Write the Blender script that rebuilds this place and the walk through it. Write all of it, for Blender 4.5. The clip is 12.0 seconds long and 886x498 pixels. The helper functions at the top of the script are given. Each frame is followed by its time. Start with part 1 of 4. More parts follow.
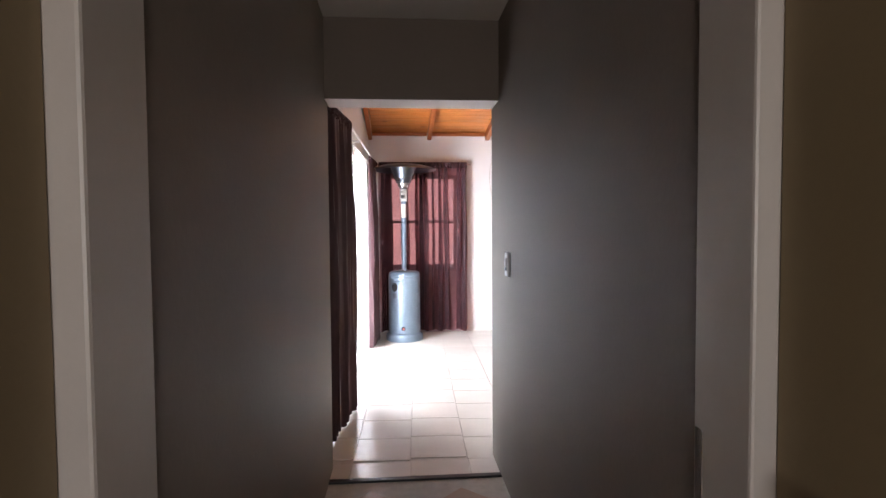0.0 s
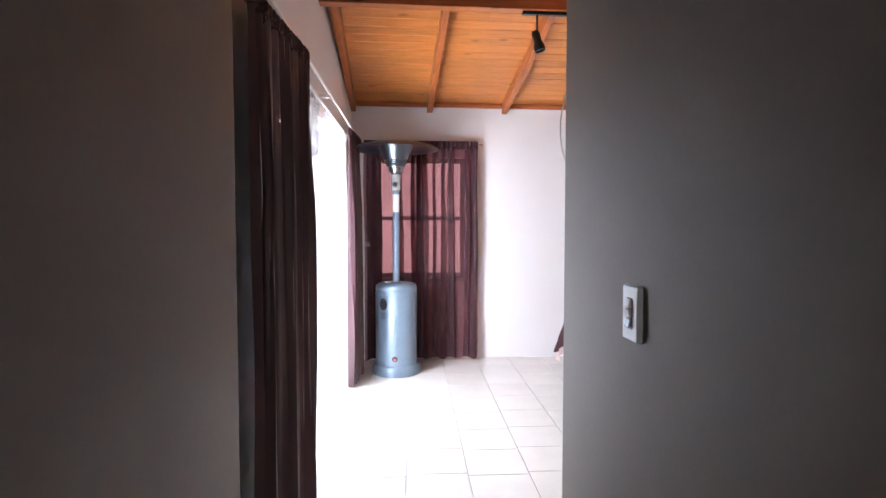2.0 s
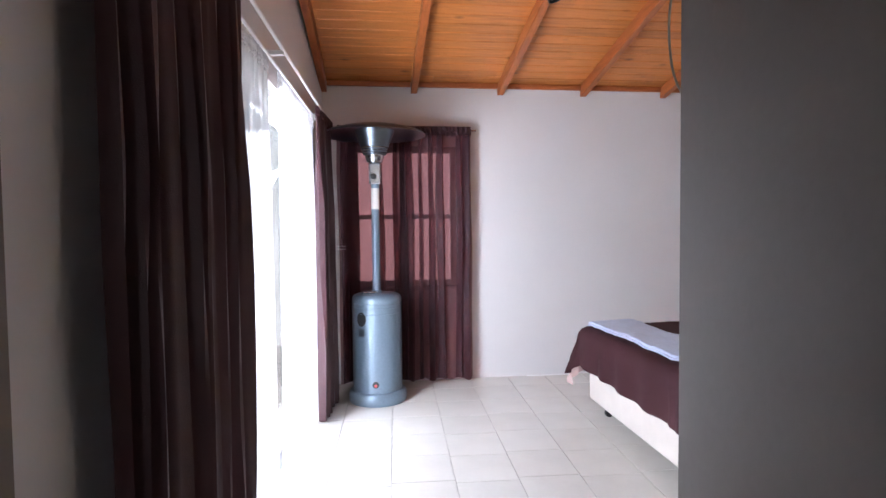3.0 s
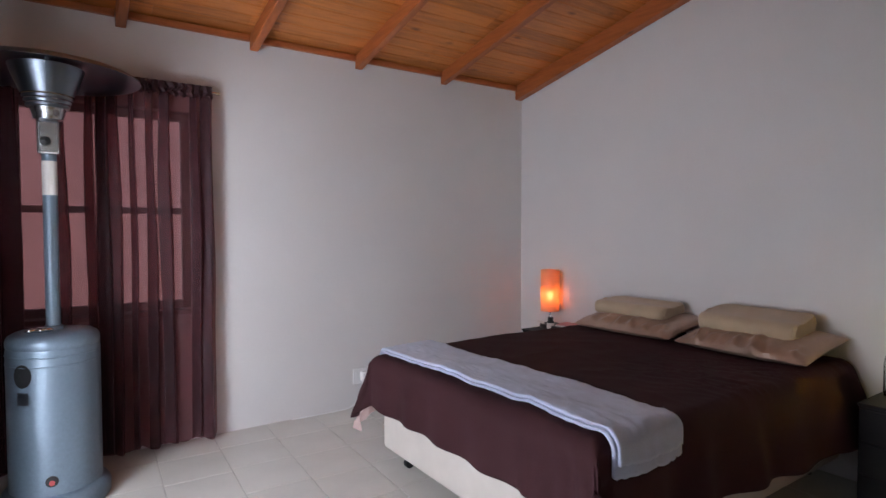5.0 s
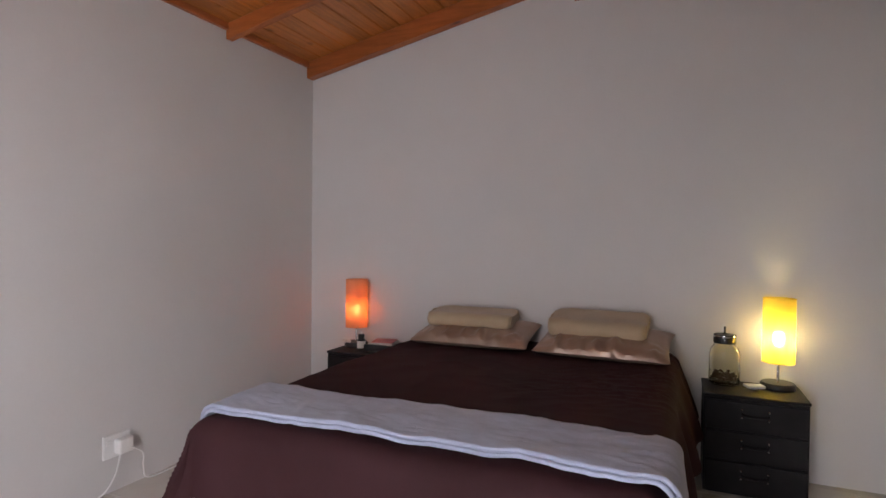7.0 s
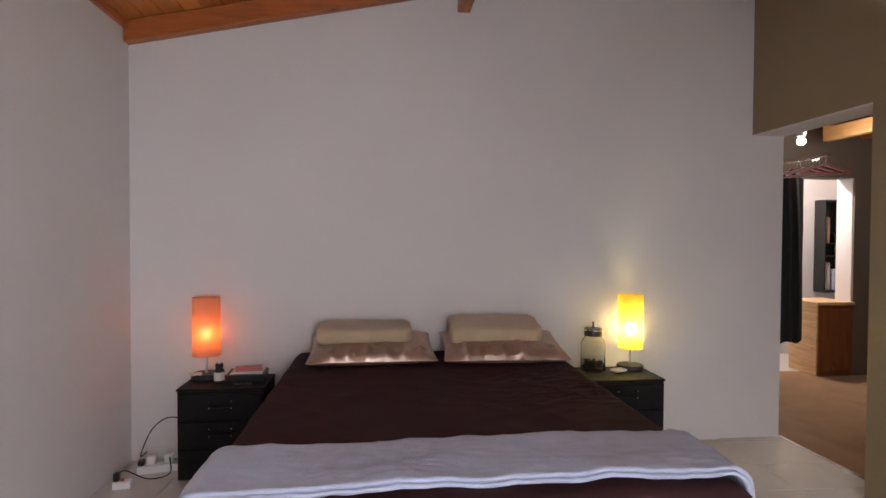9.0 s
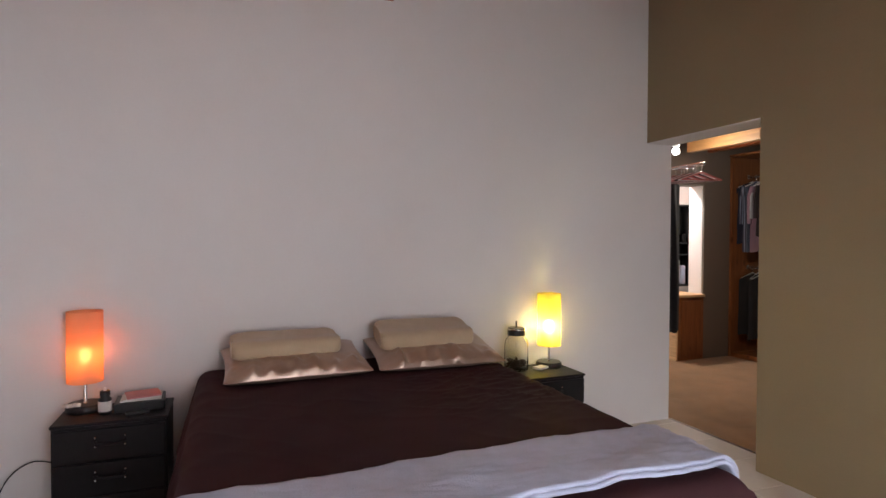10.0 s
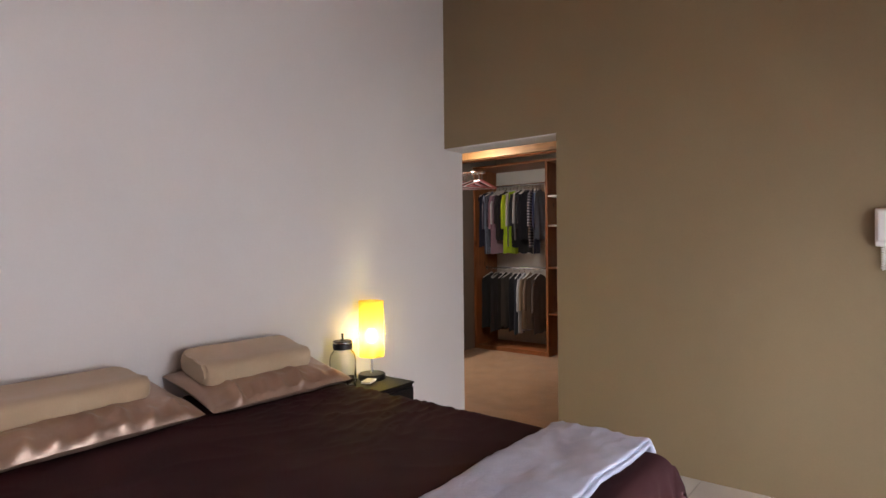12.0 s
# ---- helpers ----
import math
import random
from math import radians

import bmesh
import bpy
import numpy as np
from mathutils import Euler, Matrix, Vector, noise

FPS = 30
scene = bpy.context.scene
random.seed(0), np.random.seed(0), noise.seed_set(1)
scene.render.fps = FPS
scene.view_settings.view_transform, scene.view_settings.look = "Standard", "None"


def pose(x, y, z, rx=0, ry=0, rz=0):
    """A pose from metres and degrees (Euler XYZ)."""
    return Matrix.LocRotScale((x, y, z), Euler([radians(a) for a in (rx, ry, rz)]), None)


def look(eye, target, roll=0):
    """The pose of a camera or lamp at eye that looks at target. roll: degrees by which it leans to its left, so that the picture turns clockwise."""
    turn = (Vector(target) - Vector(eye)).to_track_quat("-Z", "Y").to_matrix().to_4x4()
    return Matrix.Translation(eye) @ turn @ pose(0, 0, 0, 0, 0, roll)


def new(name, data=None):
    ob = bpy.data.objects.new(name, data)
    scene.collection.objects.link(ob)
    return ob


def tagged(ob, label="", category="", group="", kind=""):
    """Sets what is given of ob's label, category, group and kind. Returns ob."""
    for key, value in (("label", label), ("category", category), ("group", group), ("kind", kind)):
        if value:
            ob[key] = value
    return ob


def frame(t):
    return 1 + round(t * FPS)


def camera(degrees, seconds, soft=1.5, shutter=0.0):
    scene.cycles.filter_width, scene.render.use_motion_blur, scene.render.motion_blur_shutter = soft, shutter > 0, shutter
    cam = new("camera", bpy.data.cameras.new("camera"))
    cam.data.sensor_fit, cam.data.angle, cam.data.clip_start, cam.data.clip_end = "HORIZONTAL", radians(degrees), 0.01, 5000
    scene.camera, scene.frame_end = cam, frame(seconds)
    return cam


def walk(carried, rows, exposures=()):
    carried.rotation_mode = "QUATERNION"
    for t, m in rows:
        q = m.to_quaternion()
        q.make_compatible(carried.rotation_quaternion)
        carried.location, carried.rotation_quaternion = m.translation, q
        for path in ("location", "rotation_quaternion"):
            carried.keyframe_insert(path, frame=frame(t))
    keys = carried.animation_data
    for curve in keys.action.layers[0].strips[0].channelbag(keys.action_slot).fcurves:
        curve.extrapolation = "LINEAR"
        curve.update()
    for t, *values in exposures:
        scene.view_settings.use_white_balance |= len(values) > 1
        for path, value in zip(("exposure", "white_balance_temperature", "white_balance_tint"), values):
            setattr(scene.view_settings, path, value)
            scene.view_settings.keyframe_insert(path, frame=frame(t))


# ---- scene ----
cam = camera(77.5, 12.0)
PATH = [
    (0, (-0.117, 0.209, 1.398), (0.045, 2.201, 1.316), -0.4),
    (0.5, (-0.089, 0.647, 1.397), (0.072, 2.638, 1.315), -0.2),
    (1, (-0.083, 1.068, 1.38), (0.077, 3.06, 1.3), -0.5),
    (1.5, (-0.054, 1.49, 1.376), (0.107, 3.482, 1.292), -0.8),
    (2, (-0.081, 1.845, 1.393), (0.102, 3.834, 1.305), -0.0),
    (2.5, (-0.072, 2.295, 1.378), (0.114, 4.284, 1.296), -0.3),
    (4.5, (0.024, 3.39, 1.355), (0.862, 5.204, 1.279), -0.2),
    (5, (0.025, 3.724, 1.337), (1.147, 5.378, 1.268), -0.1),
    (5.5, (-0.006, 4.038, 1.331), (1.328, 5.527, 1.26), 0.1),
    (6, (-0.048, 4.319, 1.336), (1.484, 5.602, 1.265), 0.3),
    (6.5, (-0.051, 4.616, 1.309), (1.656, 5.658, 1.254), 0.4),
    (7, (-0.061, 4.889, 1.301), (1.775, 5.681, 1.264), 0.6),
    (9, (-0.054, 5.998, 1.37), (1.934, 5.782, 1.326), 0.3),
    (9.5, (0.066, 6.23, 1.351), (2.003, 5.736, 1.312), 0.3),
    (10, (0.213, 6.402, 1.362), (2.074, 5.669, 1.325), 0.2),
    (10.5, (0.308, 6.532, 1.384), (2.072, 5.59, 1.349), 0.0),
    (11, (0.526, 6.67, 1.383), (2.127, 5.472, 1.342), -0.0),
    (11.5, (0.728, 6.742, 1.384), (2.153, 5.339, 1.345), -0.2),
    (12, (0.897, 6.836, 1.343), (2.125, 5.258, 1.329), -0.6),
]
walk(cam, [(t, look(eye, target, roll)) for t, eye, target, roll in PATH],
     ((0, 0.74, 6200, 9), (1.5, 0.72, 6000, 8), (2.5, 0.42, 5650, 8), (4.5, -0.65, 5750, 7), (5.5, -0.65, 6000, 8),
      (7, -0.85, 6400, 10), (9, -0.65, 6400, 10), (12, -0.18, 6400, 10)))

# ---- world and light ----
world = bpy.data.worlds.new("sky")
scene.world = world
world.use_nodes = True
wn, wl = world.node_tree.nodes, world.node_tree.links
sky = wn.new("ShaderNodeTexSky")
sky.sky_type = "NISHITA"
sky.sun_disc = False
sky.sun_elevation = radians(52)
sky.sun_rotation = radians(188)
wl.new(sky.outputs[0], wn["Background"].inputs[0])
wn["Background"].inputs[1].default_value = 0.15


def lamp(name, kind, m, energy, color, size=0.1):
    d = bpy.data.lights.new(name, kind)
    d.energy, d.color = energy, color
    if kind == "SUN":
        d.angle = radians(0.5)
    elif kind in ("POINT", "SPOT"):
        d.shadow_soft_size = size
    ob = new(name, d)
    ob.matrix_world = m
    return ob


sun_from = Vector((-0.08, -0.61, 0.79))
lamp("sun", "SUN", look(sun_from * 20, (0, 0, 0)), 4.0, (1.0, 0.95, 0.88))
# sky light coming in at the glazed sliding door
door_sky = lamp("door_skylight", "AREA", look((-1.0, 5.45, 1.05), (2, 5.7, -0.8)), 32.0, (0.93, 0.90, 0.965))
door_sky.data.shape, door_sky.data.size, door_sky.data.size_y = "RECTANGLE", 1.7, 2.0
# two added lamps outside the door, turned to brighten the two side walls
for y, z, tall, toward, watts in ((5.55, 1.05, 1.9, (0.48, 0.86, -0.14), 118.0), (5.30, 0.65, 1.1, (0.84, -0.52, -0.16), 15.0)):
    eye = Vector((-1.10, y, z))
    side_fill = lamp("door_skylight_side", "AREA", look(eye, eye + Vector(toward)), watts, (0.955, 0.925, 0.97))
    side_fill.data.shape, side_fill.data.size, side_fill.data.size_y = "RECTANGLE", 0.6, tall
    if y < 5.4:
        side_fill.data.spread = radians(75)
# Added lamp for the light from behind; its end-wall opening is assumed.
hall_back = lamp("hall_skylight", "AREA", look((-0.05, -1.57, 1.45), (0.9, 3, 1.3)), 11.0, (1.0, 0.90, 0.82))
hall_back.data.shape, hall_back.data.size, hall_back.data.size_y = "RECTANGLE", 0.58, 1.05


# ---- materials ----
def mat(name, color, rough=0.6, metal=0.0, var=0.12, scale=8.0, bump=0.15, fine=120.0, stretch=(1, 1, 1), rand=0.0,
        island=0.0, translucent=None, sheen=0.0, dist=0.004):
    m = bpy.data.materials.new(name)
    m.use_nodes = True
    n, l = m.node_tree.nodes, m.node_tree.links
    b = n["Principled BSDF"]
    b.inputs["Roughness"].default_value = rough
    b.inputs["Metallic"].default_value = metal
    b.inputs["Sheen Weight"].default_value = sheen
    tc = n.new("ShaderNodeTexCoord")
    mp = n.new("ShaderNodeMapping")
    mp.inputs["Scale"].default_value = stretch
    l.new(tc.outputs["Object"], mp.inputs["Vector"])
    big, small = n.new("ShaderNodeTexNoise"), n.new("ShaderNodeTexNoise")
    big.inputs["Scale"].default_value, small.inputs["Scale"].default_value = scale, fine
    big.inputs["Detail"].default_value = small.inputs["Detail"].default_value = 4
    for q in (big, small):
        l.new(mp.outputs[0], q.inputs["Vector"])
    add = n.new("ShaderNodeMath")
    add.operation = "MULTIPLY_ADD"
    add.inputs[1].default_value = 0.35
    l.new(small.outputs[0], add.inputs[0])
    l.new(big.outputs[0], add.inputs[2])
    last = add.outputs[0]
    for amount, node, socket in ((rand, "ShaderNodeObjectInfo", "Random"), (island, "ShaderNodeNewGeometry", "Random Per Island")):
        if amount:
            src, mm = n.new(node), n.new("ShaderNodeMath")
            mm.operation = "MULTIPLY_ADD"
            mm.inputs[1].default_value = amount
            l.new(src.outputs[socket], mm.inputs[0])
            l.new(last, mm.inputs[2])
            last = mm.outputs[0]
    ramp = n.new("ShaderNodeValToRGB")
    ramp.color_ramp.elements[0].position, ramp.color_ramp.elements[1].position = 0.3, 1.1 if rand or island else 1.0
    ramp.color_ramp.elements[0].color = (*[c * (1 - var) for c in color], 1)
    ramp.color_ramp.elements[1].color = (*[min(1, c * (1 + var)) for c in color], 1)
    l.new(last, ramp.inputs[0])
    l.new(ramp.outputs[0], b.inputs["Base Color"])
    if bump:
        bn = n.new("ShaderNodeBump")
        bn.inputs["Strength"].default_value, bn.inputs["Distance"].default_value = bump, dist
        l.new(small.outputs[0], bn.inputs["Height"])
        l.new(bn.outputs[0], b.inputs["Normal"])
    if translucent:
        t, mix = n.new("ShaderNodeBsdfTranslucent"), n.new("ShaderNodeMixShader")
        t.inputs[0].default_value = (*translucent[:3], 1)
        mix.inputs[0].default_value = translucent[3]
        l.new(b.outputs[0], mix.inputs[1])
        l.new(t.outputs[0], mix.inputs[2])
        l.new(mix.outputs[0], n["Material Output"].inputs[0])
    return m


def glow(name, color, strength):
    m = bpy.data.materials.new(name)
    m.use_nodes = True
    b = m.node_tree.nodes["Principled BSDF"]
    b.inputs["Emission Color"].default_value = (*color, 1)
    b.inputs["Emission Strength"].default_value = strength
    return m


def clear_glass(name, tint=(0.95, 0.97, 0.96), rough=0.0):
    m = bpy.data.materials.new(name)
    m.use_nodes = True
    b = m.node_tree.nodes["Principled BSDF"]
    b.inputs["Base Color"].default_value = (*tint, 1)
    b.inputs["Roughness"].default_value = rough
    b.inputs["Transmission Weight"].default_value = 1
    b.inputs["IOR"].default_value = 1.45
    return m


def pine(name, color, rough=0.35, island=0.35, along=(1.2, 14, 14)):
    """Varnished pine with stretched grain and dark knots."""
    m = mat(name, color, rough, var=0.42, scale=3.2, fine=22, stretch=along, island=island, bump=0.12)
    n, l = m.node_tree.nodes, m.node_tree.links
    b = n["Principled BSDF"]
    src = b.inputs["Base Color"].links[0].from_socket
    tc, mp, vo, ramp, mix = (n.new("ShaderNodeTexCoord"), n.new("ShaderNodeMapping"), n.new("ShaderNodeTexVoronoi"),
                             n.new("ShaderNodeValToRGB"), n.new("ShaderNodeMix"))
    mp.inputs["Scale"].default_value = tuple(3.2 if a < 5 else 6.5 for a in along)
    vo.inputs["Scale"].default_value = 1.0
    l.new(tc.outputs["Object"], mp.inputs[0])
    l.new(mp.outputs[0], vo.inputs["Vector"])
    l.new(vo.outputs["Distance"], ramp.inputs[0])
    ramp.color_ramp.elements[0].position, ramp.color_ramp.elements[1].position = 0.04, 0.16
    ramp.color_ramp.elements[0].color, ramp.color_ramp.elements[1].color = (0.75, 0.75, 0.75, 1), (0, 0, 0, 1)
    mix.data_type = "RGBA"
    l.new(ramp.outputs[0], mix.inputs[0])
    l.new(src, mix.inputs[6])
    mix.inputs[7].default_value = (color[0] * 0.25, color[1] * 0.18, color[2] * 0.15, 1)
    l.new(mix.outputs[2], b.inputs["Base Color"])
    return m


M_WHITE = mat("white_wall_paint", (0.70, 0.675, 0.665), 0.75, var=0.04, scale=1.5, fine=70, bump=0.12)
M_TAUPE = mat("taupe_wall_paint", (0.25, 0.188, 0.105), 0.6, var=0.08, scale=1.2, fine=80, bump=0.12)
M_GREY = mat("grey_taupe_paint", (0.19, 0.155, 0.127), 0.56, var=0.10, scale=1.2, fine=60, bump=0.14)
M_GREY.node_tree.nodes["Principled BSDF"].inputs["Specular IOR Level"].default_value = 0.24
M_CEIL = mat("ceiling_paint", (0.62, 0.6, 0.57), 0.8, var=0.04, scale=2, bump=0.05)
M_FRAME = mat("cream_gloss_paint", (0.50, 0.455, 0.42), 0.4, var=0.06, scale=5, bump=0.05)
M_TILE = mat("cream_floor_tile", (0.66, 0.63, 0.58), 0.22, var=0.07, scale=4, fine=40, bump=0.03, rand=0.25)
M_GROUT = mat("grey_grout", (0.52, 0.49, 0.45), 0.9, var=0.15, scale=20, bump=0.3)
M_TERRA = mat("terracotta_tile", (0.42, 0.30, 0.23), 0.3, var=0.15, scale=5, fine=40, bump=0.05, rand=0.3)
M_CARPET = mat("tan_carpet", (0.34, 0.19, 0.085), 0.95, var=0.3, scale=5, fine=260, bump=0.9, sheen=0.3, dist=0.01)
M_PINE = pine("varnished_pine_boards", (0.40, 0.135, 0.029))
M_RAFTER = pine("varnished_rafter", (0.29, 0.082, 0.020), 0.4, 0.2, (14, 1.2, 14))
M_BEAM = pine("dark_pine_beam", (0.33, 0.10, 0.03), 0.4, 0.2, (1.2, 14, 14))
M_CUPBOARD = pine("cupboard_pine", (0.21, 0.075, 0.025), 0.45, 0.2, (14, 14, 1.2))
M_TOPPINE = pine("top_pine", (0.58, 0.40, 0.22), 0.4, 0.2)
M_CURTAIN = mat("plum_curtain", (0.045, 0.014, 0.02), 0.55, var=0.25, scale=6, fine=300, bump=0.2, sheen=0.2,
                translucent=(0.60, 0.25, 0.26, 0.18))
M_DRAPE = mat("plum_lined_drape", (0.052, 0.019, 0.024), 0.5, var=0.25, scale=6, fine=300, bump=0.2, sheen=0.05,
              translucent=(0.25, 0.08, 0.08, 0.015))
M_SHEER = mat("white_sheer", (0.85, 0.85, 0.85), 0.8, var=0.03, bump=0.05, translucent=(0.9, 0.9, 0.9, 0.6))
M_DUVET = mat("dark_brown_duvet", (0.046, 0.0185, 0.0212), 0.72, var=0.2, scale=3, fine=220, bump=0.12, dist=0.002)
M_DUVET.node_tree.nodes["Principled BSDF"].inputs["Specular IOR Level"].default_value = 0.07
M_DUVET_IN = mat("dusty_pink_lining", (0.5, 0.36, 0.33), 0.7, var=0.1, bump=0.1)
M_THROW = mat("pale_blue_grey_fleece", (0.45, 0.485, 0.63), 0.9, var=0.12, scale=14, fine=160, bump=0.3, sheen=0.3, dist=0.006)
M_BASE = mat("cream_bed_base_cloth", (0.62, 0.56, 0.50), 0.85, var=0.06, fine=200, bump=0.2)
M_SATIN = mat("mocha_satin", (0.40, 0.275, 0.205), 0.34, 0.45, var=0.12, scale=5, fine=60, bump=0.1)
M_SATIN.node_tree.nodes["Principled BSDF"].inputs["Specular IOR Level"].default_value = 1.0
M_FOAM = mat("sand_velour", (0.50, 0.380, 0.250), 0.85, var=0.08, scale=9, fine=200, bump=0.25, sheen=0.25)
M_LEATHER = mat("black_leatherette", (0.010, 0.0085, 0.0095), 0.5, var=0.3, scale=12, fine=160, bump=0.35, dist=0.003)
M_LEATHER.node_tree.nodes["Principled BSDF"].inputs["Specular IOR Level"].default_value = 0.22
M_BLACK = mat("black_plastic", (0.015, 0.015, 0.016), 0.35, var=0.2, bump=0.05)
M_DARKSTEEL = mat("dark_steel", (0.17, 0.195, 0.23), 0.30, 1.0, var=0.1, scale=6, fine=90, bump=0.05)
M_STEEL = mat("brushed_steel", (0.55, 0.56, 0.58), 0.24, 1.0, var=0.1, scale=6, fine=90, bump=0.05)
M_CHROME = mat("chrome", (0.75, 0.75, 0.76), 0.1, 1.0, var=0.04, bump=0)
M_BRASS = mat("pale_brass", (0.72, 0.60, 0.42), 0.2, 1.0, var=0.05, bump=0)
M_HAMMER = mat("hammered_blue_grey_paint", (0.17, 0.222, 0.28), 0.33, 0.35, var=0.1, scale=60, fine=130, bump=0.14, dist=0.003)
M_PLASTIC = mat("white_plastic", (0.84, 0.83, 0.82), 0.3, var=0.04, bump=0.02)
M_SWITCH = mat("pale_grey_switch_plastic", (0.55, 0.55, 0.57), 0.3, var=0.05, bump=0.02)
M_RED = mat("red_plastic", (0.45, 0.06, 0.06), 0.4, var=0.1, bump=0.02)
M_PAPER = mat("paper", (0.7, 0.66, 0.62), 0.7, var=0.08, bump=0.05)
M_PINK = mat("pink_cover", (0.6, 0.22, 0.22), 0.5, var=0.1, bump=0.02)
M_SHADE_O = mat("orange_shade", (0.85, 0.52, 0.32), 0.8, var=0.06, fine=240, bump=0.15, translucent=(0.95, 0.40, 0.18, 0.6))
M_SHADE_Y = mat("yellow_shade", (0.80, 0.62, 0.06), 0.8, var=0.06, fine=240, bump=0.15, translucent=(0.95, 0.68, 0.09, 0.62))
M_GLASS = clear_glass("clear_glass")
M_COFFEE = mat("dark_beads", (0.06, 0.03, 0.02), 0.4, var=0.4, scale=60, bump=0.3)
M_OUT = mat("white_render", (0.72, 0.70, 0.66), 0.85, var=0.08, scale=2, fine=60, bump=0.3)
M_PAVE = mat("pale_paving", (0.50, 0.46, 0.41), 0.85, var=0.15, scale=2, fine=50, bump=0.3)
M_MIRROR = mat("mirror", (0.85, 0.86, 0.86), 0.02, 1.0, var=0.01, bump=0)
M_BULB_O = glow("orange_bulb", (1.0, 0.36, 0.10), 33)
M_BULB_Y = glow("yellow_bulb", (1.0, 0.82, 0.36), 310)
M_BULB_W = glow("warm_white_lamp", (1.0, 0.86, 0.62), 22)
M_BULB_C = glow("cool_white_lamp", (0.93, 0.97, 1.0), 14)


def let_through(m, share, tint=(1, 1, 1)):
    """Lets some light straight through the weave."""
    n, l = m.node_tree.nodes, m.node_tree.links
    out = n["Material Output"].inputs[0]
    src = out.links[0].from_socket
    t, mix = n.new("ShaderNodeBsdfTransparent"), n.new("ShaderNodeMixShader")
    mix.inputs[0].default_value = share
    t.inputs[0].default_value = (*tint, 1)
    l.new(src, mix.inputs[1])
    l.new(t.outputs[0], mix.inputs[2])
    l.new(mix.outputs[0], out)


let_through(M_CURTAIN, 0.42, (0.85, 0.56, 0.58))
let_through(M_SHADE_O, 0.07)
let_through(M_SHADE_Y, 0.17)
let_through(M_SHEER, 0.52)


# ---- mesh helpers ----
def mesh_of(name, bm, material, smooth=False):
    me = bpy.data.meshes.new(name)
    bmesh.ops.recalc_face_normals(bm, faces=bm.faces)
    bm.to_mesh(me)
    bm.free()
    me.materials.append(material)
    if smooth:
        me.polygons.foreach_set("use_smooth", [True] * len(me.polygons))
        me.set_sharp_from_angle(angle=radians(42))
    return me


def thing(name, label, category, m=None, group="", kind=""):
    ob = tagged(new(name), label, category, group, kind)
    if m is not None:
        ob.matrix_world = m
    return ob


def part(name, bm, material, parent, label="", smooth=False):
    ob = new(name, mesh_of(name, bm, material, smooth))
    if parent is not None:
        ob.parent = parent
    if label:
        ob["label"] = label
    return ob


def solid(name, bm, material, label="", category="", kind="structure", smooth=False, group=""):
    return tagged(part(name, bm, material, None, smooth=smooth), label, category, group, kind)


def box(x0, x1, y0, y1, z0, z1, bevel=0.0, bm=None, seg=2):
    bm = bm or bmesh.new()
    vs = bmesh.ops.create_cube(bm, size=1)["verts"]
    for v in vs:
        v.co = Vector(((x0 + x1) / 2 + v.co.x * (x1 - x0), (y0 + y1) / 2 + v.co.y * (y1 - y0), (z0 + z1) / 2 + v.co.z * (z1 - z0)))
    if bevel:
        edges = list({e for v in vs for e in v.link_edges})
        bmesh.ops.bevel(bm, geom=edges, offset=bevel, segments=seg, affect="EDGES", profile=0.5)
    return bm


def lathe(profile, seg=32, bm=None, centre=(0, 0), closed=False):
    """Turns (radius, height) pairs round the z axis."""
    bm = bm or bmesh.new()
    rings = []
    for r, z in profile:
        rings.append([bm.verts.new((centre[0] + r * math.cos(2 * math.pi * i / seg), centre[1] + r * math.sin(2 * math.pi * i / seg), z))
                      for i in range(seg)] if r > 1e-6 else [bm.verts.new((centre[0], centre[1], z))])
    pairs = list(zip(rings, rings[1:])) + ([(rings[-1], rings[0])] if closed else [])
    for a, b in pairs:
        for i in range(seg):
            j = (i + 1) % seg
            if len(a) == 1 and len(b) == 1:
                continue
            if len(a) == 1:
                bm.faces.new((a[0], b[i], b[j]))
            elif len(b) == 1:
                bm.faces.new((a[i], a[j], b[0]))
            else:
                bm.faces.new((a[i], a[j], b[j], b[i]))
    return bm


def tube(points, radius, seg=8, bm=None):
    """A round bar or cable along points."""
    bm = bm or bmesh.new()
    pts = [Vector(p) for p in points]
    rings = []
    for i, p in enumerate(pts):
        d = (pts[min(i + 1, len(pts) - 1)] - pts[max(i - 1, 0)]).normalized()
        side = d.cross(Vector((0, 0, 1)) if abs(d.z) < 0.9 else Vector((1, 0, 0))).normalized()
        up = side.cross(d)
        rings.append([bm.verts.new(p + radius * (math.cos(2 * math.pi * k / seg) * side + math.sin(2 * math.pi * k / seg) * up))
                      for k in range(seg)])
    for a, b in zip(rings, rings[1:]):
        for k in range(seg):
            bm.faces.new((a[k], a[(k + 1) % seg], b[(k + 1) % seg], b[k]))
    bm.faces.new(rings[0])
    bm.faces.new(list(reversed(rings[-1])))
    return bm


def curve_points(ctrl, n=24):
    """Catmull-Rom points through ctrl."""
    c = [Vector(p) for p in ctrl]
    c = [2 * c[0] - c[1], *c, 2 * c[-1] - c[-2]]
    out = []
    for i in range(1, len(c) - 2):
        for k in range(n // (len(c) - 3) + 1):
            t = k / (n // (len(c) - 3) + 1)
            a, b, d, e = c[i - 1], c[i], c[i + 1], c[i + 2]
            out.append(0.5 * (2 * b + (d - a) * t + (2 * a - 5 * b + 4 * d - e) * t * t + (3 * b - a - 3 * d + e) * t ** 3))
    return out + [c[-2]]


